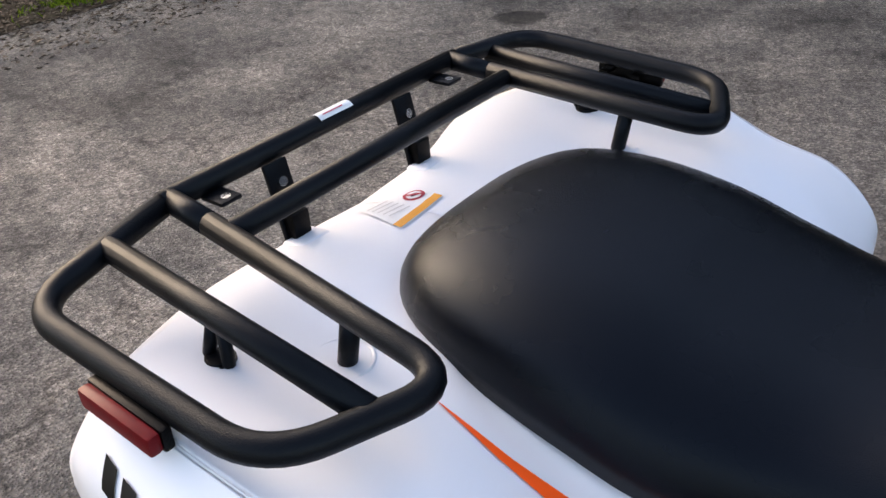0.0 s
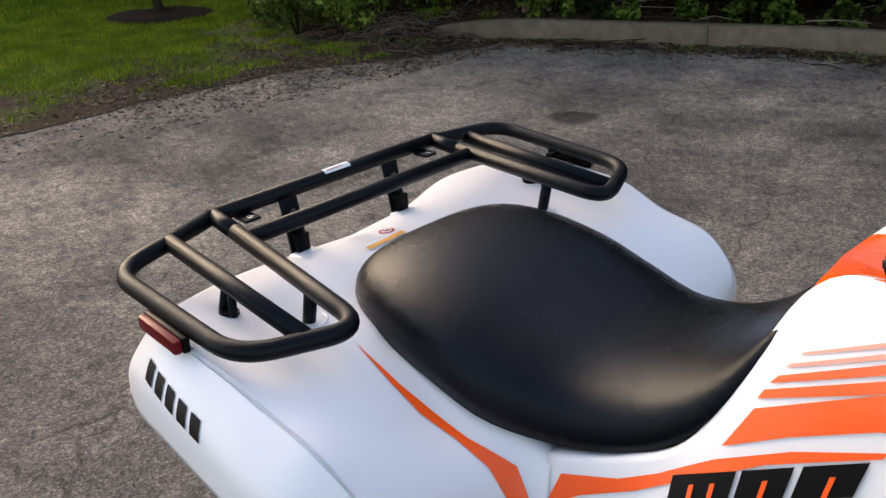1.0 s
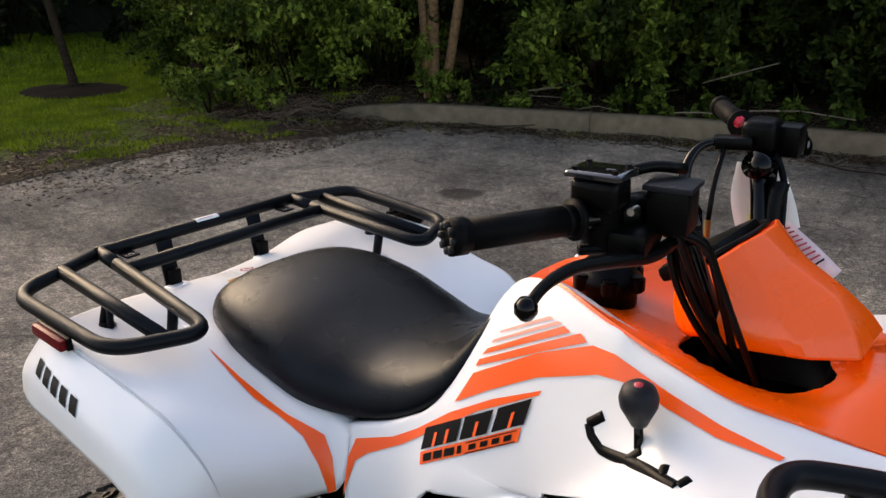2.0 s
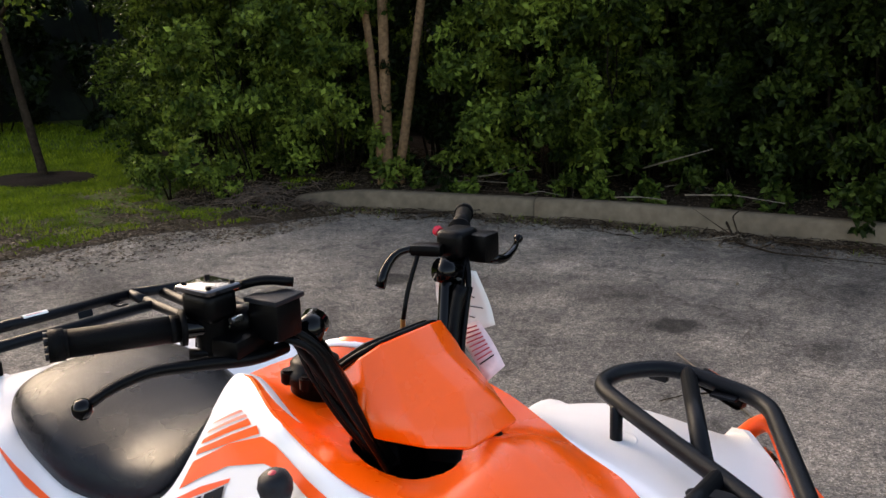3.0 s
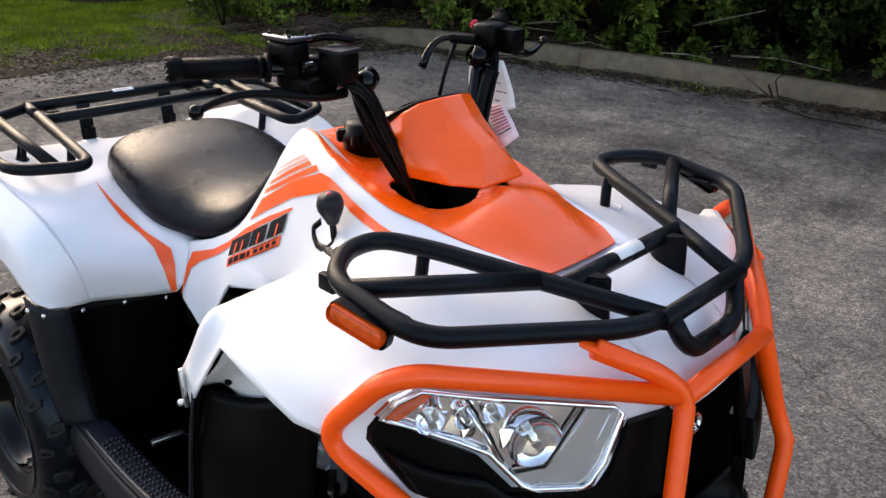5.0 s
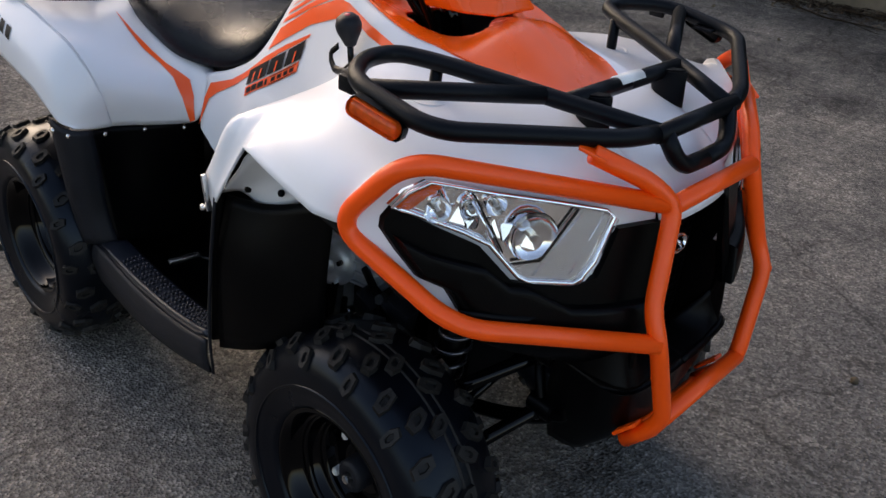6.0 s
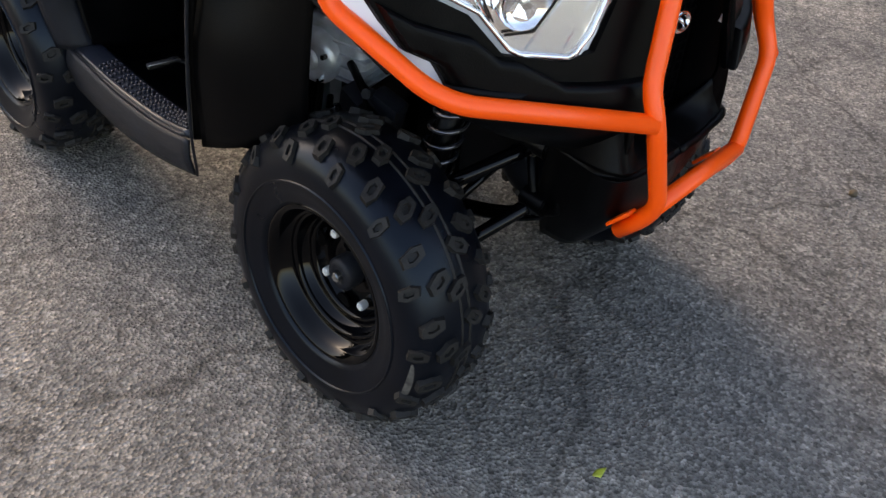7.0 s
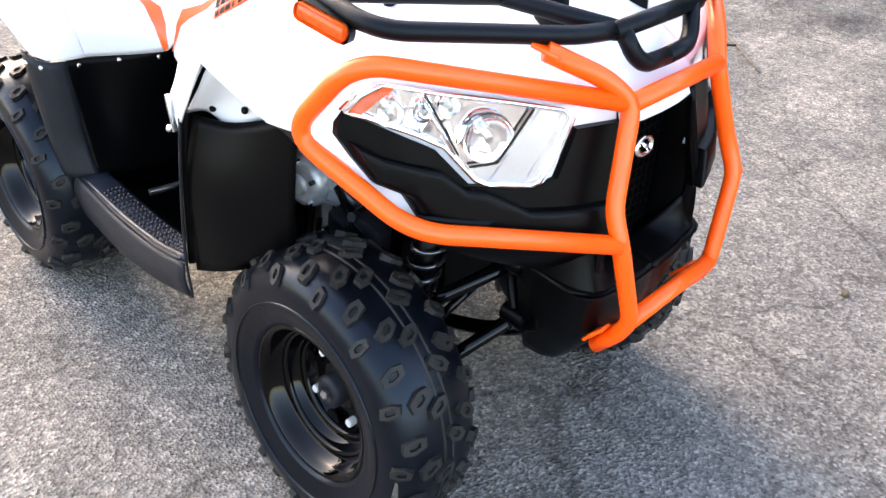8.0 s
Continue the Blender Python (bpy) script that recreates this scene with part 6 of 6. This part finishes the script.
    for a, b_, m_ in (((.40, -.24, .46), (.46, -.26, .40), .006), ((.43, -.22, .53), (.56, -.20, .43), .008), ((.49, -.24, .50), (.56, -.22, .37), .005), ((.37, -.26, .46), (.44, -.27, .37), .004)):
        q = Vector(a).lerp(Vector(b_), .5) + Vector((.01, -.03, .012))
        P("hose", tube([a, q, b_], m_, .05, n=8), BLACK, e)


chassis()


def footwell(s):
    def Q(rows, nu, nv, name, m=BLACK, th=.005, label=""):
        return P(name, sheet(net([[mir(p, s) for p in r] for r in rows], nu, nv), th), m, atv, label)
    FLOOR = [[(-.215, -.375, .345), (-.215, -.400, .348), (-.215, -.424, .344)], [(-.03, -.380, .340), (-.03, -.407, .345), (-.03, -.434, .342)], [(.14, -.388, .352), (.14, -.415, .358), (.14, -.442, .358)], [(.262, -.396, .378), (.262, -.423, .386), (.260, -.450, .388)]]
    Q([[(-.21, -.17, .29), (-.21, -.27, .285), (-.21, -.370, .330)], [(.03, -.17, .26), (.03, -.27, .262), (.03, -.376, .325)], [(.275, -.17, .29), (.275, -.28, .30), (.275, -.392, .360)]], 12, 10, "floor_pan", BLACK)
    fl = Q(FLOOR, 18, 10, "footboard", STUD, .012, "black plastic footboard with a studded tread")
    Q([[(-.240, -.428, .352), (-.240, -.436, .315), (-.225, -.428, .262)], [(-.03, -.438, .344), (-.03, -.447, .305), (-.03, -.440, .262)], [(.14, -.446, .360), (.14, -.454, .325), (.14, -.446, .286)], [(.272, -.454, .392), (.275, -.458, .360), (.275, -.450, .322)]], 16, 8, "footboard_side", GREYBLACK, .005, "grained grey-black footboard flank")
    P("footboard_edge", tube([mir(p, s) for p in ((-.225, -.426, .349), (-.03, -.436, .346), (.14, -.444, .361), (.235, -.450, .384), (.252, -.440, .389), (.256, -.405, .386))], .0045, .02, n=8), GREYBLACK, fl)
    # column that sweeps from the fender down into the footboard
    Q([[(-.300, -.470, .628), (-.268, -.462, .616), (-.243, -.440, .610), (-.238, -.408, .606)], [(-.285, -.466, .53), (-.258, -.458, .53), (-.236, -.436, .53), (-.228, -.402, .53)], [(-.275, -.458, .43), (-.252, -.452, .43), (-.232, -.430, .43), (-.222, -.398, .43)], [(-.262, -.446, .345), (-.240, -.440, .350), (-.215, -.424, .352), (-.200, -.392, .350)]], 16, 10, "mudguard_column", GREYBLACK, .004, "grained grey-black mudguard column")
    Q([[(-.240, -.410, .605), (-.242, -.36, .603), (-.215, -.28, .603), (-.165, -.19, .610)], [(-.230, -.403, .50), (-.230, -.35, .48), (-.210, -.28, .47), (-.20, -.17, .47)], [(-.205, -.395, .352), (-.20, -.36, .345), (-.20, -.28, .320), (-.20, -.17, .320)]], 16, 14, "rear_mudguard", BLACK, .005, "black rear wheel mudguard panel")
    Q([[(-.20, -.165, .62), (.05, -.165, .64), (.30, -.165, .70)], [(-.20, -.175, .45), (.05, -.175, .45), (.30, -.175, .45)], [(-.20, -.20, .28), (.05, -.20, .25), (.30, -.20, .28)]], 8, 8, "engine_side_cover", BLACK)
    Q([[(-.24, -.36, .42), (-.23, -.26, .40), (-.22, -.15, .40)], [(-.21, -.38, .325), (-.20, -.27, .285), (-.20, -.15, .27)]], 5, 8, "rear_floor_flange", BLACK)
    Q([[(.300, -.438, .700), (.30, -.34, .74), (.29, -.19, .74)], [(.296, -.450, .56), (.295, -.34, .54), (.29, -.18, .52)], [(.280, -.450, .395), (.285, -.34, .36), (.285, -.18, .33)]], 14, 10, "front_mudguard", BLACK, .005, "black front wheel mudguard panel")
    Q([[(.306, -.450, .690), (.318, -.456, .690)], [(.292, -.456, .56), (.302, -.461, .56)], [(.280, -.458, .42), (.288, -.462, .42)], [(.276, -.452, .318), (.282, -.455, .322)]], 14, 3, "mudguard_edge", GREYBLACK)
    # flat black flap that closes the arch behind the front wheel
    Q([[(.312, -.428, .688), (.37, -.396, .686), (.44, -.372, .708), (.500, -.352, .735)], [(.306, -.450, .56), (.37, -.430, .57), (.44, -.392, .58), (.494, -.360, .60)], [(.298, -.446, .388), (.365, -.428, .412), (.435, -.392, .442), (.484, -.358, .470)]], 14, 14, "inner_mudguard", BLACK, .004, "flat black splash flap")
    # white liner at the top of the arch
    Q([[(.305, -.432, .690), (.370, -.442, .755), (.415, -.446, .800), (.50, -.450, .788)], [(.314, -.408, .690), (.362, -.398, .722), (.42, -.388, .752), (.49, -.378, .766)], [(.320, -.396, .684), (.365, -.384, .668), (.42, -.368, .698), (.49, -.352, .735)]], 9, 13, "arch_liner", WHITE, .003, "white inner fender liner with two bolts")
    Q([[(.55, -.440, .770), (.65, -.436, .742), (.74, -.43, .71)], [(.55, -.30, .79), (.65, -.30, .77), (.75, -.30, .72)], [(.55, -.13, .78), (.65, -.13, .75), (.75, -.13, .70)]], 10, 10, "wheel_arch", BLACK)
    Q([[(.02, -.185, .58), (.14, -.190, .66), (.27, -.195, .73)], [(.12, -.28, .56), (.20, -.30, .66), (.295, -.31, .76)], [(.27, -.43, .64), (.285, -.43, .70), (.318, -.41, .785)]], 9, 9, "inner_cover", BLACK)
    # pale bracket at the foot of the front fender's leg
    P("leg_bracket", box((.007, .010, .062), pose(*mir((.290, -.452, .690), s), 0, -12, 0), .003), FROST, atv, "pale bracket at the fender's foot")
    for (x, y, z) in ((-.285, -.470, .604), (-.255, -.452, .598), (-.244, -.38, .590), (-.222, -.300, .590), (-.185, -.225, .590), (.286, -.458, .664), (.335, -.402, .700), (.405, -.386, .716)):
        P("panel_bolt", lathe([(0, .004), (.004, .0035), (.006, .001), (.006, -.003)], look(mir((x, y, z), s), mir((x + .2, y - 1, z + .4), s)) @ pose(0, 0, 0, 180, 0, 0), 12), STEEL if z < .68 else BLACK, atv, smooth=60)
    floor = net([[mir(p, s) for p in r] for r in FLOOR], 81, 41)
    stud = box((.0055, .005, .006), pose(0, 0, 0), .0012, seg=1)
    me = bpy.data.meshes.new("tread_stud")
    stud.to_mesh(me)
    stud.free()
    me.materials.append(STUD)
    for i in range(26):
        for j in range(5):
            q = floor[14 + int(2.5 * i)][6 + 7 * j]
            ob = new("tread_stud", me)
            ob.location = (q[0] - SKEW * q[1], q[1], q[2] + .0145)
            ob.parent = fl
    P("foot_pedal", box((.016, .070, .010), pose(*mir((-.045, -.320, .362), s), 0, 0, 8 * s), .003), STEEL, atv, "serrated steel foot pedal")
    P("pedal_arm", tube([mir(p, s) for p in ((-.045, -.29, .358), (.02, -.24, .345), (.10, -.20, .36))], .007, .03, n=8), GLOSS, atv)


for s in (-1, 1):
    footwell(s)


# -- films and prints laid on the bodywork --
def skin(*obs):
    vs, fs = [], []
    for o in obs:
        k = len(vs)
        vs += [v.co.copy() for v in o.data.vertices]
        fs += [[i + k for i in p.vertices] for p in o.data.polygons]
    return BVHTree.FromPolygons(vs, fs)


SKIN = skin(rear_body, side_body)


def film(name, pts, material, way, parent, label="", lift=.0016, div=5):
    """A thin film with the given outline, pressed onto the bodywork along way; its twin on the other side is not seen."""
    bm = bmesh.new()
    bm.faces.new([bm.verts.new(p) for p in pts])
    bmesh.ops.triangulate(bm, faces=bm.faces[:])
    for _ in range(div):
        bmesh.ops.subdivide_edges(bm, edges=[e for e in bm.edges if e.calc_length() > .010], cuts=1)
        bmesh.ops.triangulate(bm, faces=bm.faces[:])
    way = Vector(way).normalized()
    for v in bm.verts:
        hit, nrm, _, _ = SKIN.ray_cast(v.co - way * .12, way, .3)
        if hit:
            v.co = hit + (nrm if nrm.dot(way) < 0 else -nrm) * lift
    bmesh.ops.recalc_face_normals(bm, faces=bm.faces[:])
    if sum((f.normal.dot(way) * f.calc_area() for f in bm.faces)) > 0:
        bmesh.ops.reverse_faces(bm, faces=bm.faces[:])
    return part(name, bm, material, parent, label, smooth=60)


SIDE = (-.35, .80, -.48)
film("stripe", [(-.412, -.246, .787), (-.335, -.241, .755), (-.279, -.231, .730), (-.237, -.222, .710), (-.203, -.208, .694), (-.178, -.197, .682), (-.156, -.203, .655), (-.140, -.214, .614), (-.146, -.225, .611), (-.166, -.224, .650), (-.196, -.226, .686), (-.243, -.235, .712), (-.290, -.247, .733), (-.345, -.250, .760)], DECAL_ORANGE, (-.3, .5, -.8), rear_body, "curved orange stripe")
film("stripe", [(-.134, -.191, .664), (-.124, -.181, .696), (-.050, -.174, .724), (-.005, -.170, .752), (.053, -.161, .795), (.130, -.168, .845), (.211, -.172, .886), (.207, -.174, .879), (.106, -.166, .818), (-.028, -.176, .721), (-.095, -.184, .683), (-.118, -.190, .664), (-.124, -.207, .626), (-.124, -.217, .611)], DECAL_ORANGE, SIDE, side_body)
film("stripe", [(.057, -.156, .810), (.080, -.144, .857), (.189, -.154, .923), (.272, -.157, .959), (.305, -.162, .959), (.377, -.175, .942), (.445, -.181, .926), (.511, -.181, .915), (.507, -.185, .911), (.443, -.189, .915), (.382, -.183, .926), (.343, -.175, .936), (.289, -.171, .932), (.197, -.164, .896), (.120, -.158, .851)], DECAL_ORANGE, SIDE, side_body, "broad orange flash")
for a, b, c, d in (((.080, -.140, .866), (.085, -.138, .877), (.250, -.150, .966), (.262, -.154, .959)), ((.088, -.135, .884), (.095, -.133, .894), (.221, -.141, .964), (.234, -.146, .961)), ((.099, -.131, .903), (.104, -.130, .909), (.209, -.137, .966), (.218, -.140, .966)), ((.110, -.127, .919), (.113, -.127, .923), (.193, -.131, .966), (.201, -.134, .966))):
    film("thin_stripe", [a, b, c, d], DECAL_PALE if a[2] > .9 else DECAL_ORANGE, SIDE, side_body)

TL, TR, BR, BL = (Vector(p) for p in ((.010, -.168, .757), (.199, -.174, .872), (.203, -.203, .828), (.019, -.183, .711)))


def uv(u, v):
    return TL.lerp(TR, u).lerp(BL.lerp(BR, u), v)


badge = film("badge", [uv(-.02, .66), uv(.95, .66), uv(.94, 1.02), uv(-.02, 1.02)], DECAL_ORANGE, SIDE, side_body, "orange model badge with black blocks")
for u0, u1, cuts in ((.0, .36, (.12, .24)), (.39, .65, (.13,)), (.69, .98, (.15,))):
    film("badge_block", [uv(u0 + .02, .0), uv(u1 + .02, .0), uv(u1 - .01, .60), uv(u0 - .01, .60)], DECAL_BLACK, SIDE, badge, lift=.0026)
    for c in cuts:
        film("badge_gap", [uv(u0 + c + .006, .22), uv(u0 + c + .034, .22), uv(u0 + c + .016, .60), uv(u0 + c - .012, .60)], DECAL_ORANGE, SIDE, badge, lift=.0036)
for u0, u1 in ((.02, .11), (.13, .22), (.24, .34), (.37, .41)):
    film("badge_block", [uv(u0, .74), uv(u1, .74), uv(u1, .96), uv(u0, .96)], DECAL_BLACK, SIDE, badge, lift=.0026)
for v in (.70, .98):
    film("badge_block", [uv(.45, v), uv(.92, v), uv(.92, v + .03), uv(.45, v + .03)], DECAL_BLACK, SIDE, badge, lift=.0026)
for u0 in (.48, .59, .70, .81):
    film("badge_block", [uv(u0, .78), uv(u0 + .07, .78), uv(u0 + .07, .93), uv(u0, .93)], DECAL_BLACK, SIDE, badge, lift=.0026)

# five plain black marks on the rear fender's flank
k0, k1 = Vector((-.560, -.466, .783)), Vector((-.420, -.470, .758))
dx, dz = (k1 - k0) / 4.6, Vector((.004, -.006, -.011))
for n in range(5):
    c = k0 + dx * n
    w = dx * .34
    film("fender_mark", [c - w - dz, c + w - dz, c + w + dz, c - w + dz], DECAL_BLACK, (0, 1, -.25), rear_body, "raised black mark" if n == 0 else "")

# notice by the seat: a red ring, an amber bar and faint print
TOP = (0, .1, -1)
c = Vector((-.664, .020, .80))
ring = [c + Vector((math.cos(a) * .0125, math.sin(a) * .0145, 0)) for a in np.linspace(0, 2 * math.pi, 20, endpoint=False)]
notice = film("notice", [Vector((-.700, -.040, .80)), Vector((-.690, .030, .80)), Vector((-.632, .038, .80)), Vector((-.620, -.052, .80))], mat("pale_film", (.72, .72, .72), .3), TOP, rear_body, "pale notice with a red ring and an amber bar")
film("notice_ring", ring, DECAL_RED, TOP, notice, lift=.002)
film("notice_disc", [c + (p - c) * .72 for p in ring], mat("white_film", (.78, .78, .78), .3), TOP, notice, lift=.0026)
film("notice_slash", [c + Vector((-.011, -.008, 0)), c + Vector((-.008, -.011, 0)), c + Vector((.011, .008, 0)), c + Vector((.008, .011, 0))], DECAL_RED, TOP, notice, lift=.0032)
film("notice_sign", [c + Vector((-.005, -.002, 0)), c + Vector((.001, -.006, 0)), c + Vector((.005, .003, 0)), c + Vector((-.001, .006, 0))], DECAL_BLACK, TOP, notice, lift=.0029)
film("notice_bar", [Vector((-.645, .036, .80)), Vector((-.633, .036, .80)), Vector((-.622, -.050, .80)), Vector((-.634, -.050, .80))], DECAL_YELLOW, TOP, notice, lift=.002)
for k in range(5):
    x = -.690 + .009 * k
    film("notice_line", [Vector((x, -.036, .80)), Vector((x + .0025, -.036, .80)), Vector((x + .006, -.004, .80)), Vector((x + .0035, -.004, .80))], mat("faint_print", (.5, .5, .5), .4), TOP, notice, lift=.002)

# slot of the gear lever
gate = [Vector(p) for p in ((.292, -.192, .886), (.300, -.200, .879), (.318, -.211, .876), (.362, -.227, .884), (.380, -.235, .885), (.416, -.250, .885), (.437, -.257, .886))]
nrm = Vector((-.2, .6, -.75)).normalized()


def on_skin(p, sink=.0072):
    hit, n, _, _ = SKIN.ray_cast(p - nrm * .12, nrm, .3)
    return (hit if hit else p) + nrm * sink


def slot(points, name="gear_slot"):
    run = [on_skin(a.lerp(b, u / 6)) for a, b in zip(points, points[1:]) for u in range(6)] + [on_skin(points[-1])]
    return part(name, tube(run, .0086, n=12), BLACK, side_body, "black gear lever slot")


slot(gate)
for p, q in ((gate[0], (.016, .010, .006)), (gate[3], (.012, .014, .004)), (gate[5], (-.004, .016, .004)), (gate[6], (.006, .014, .003))):
    slot([p, p + Vector(q)])
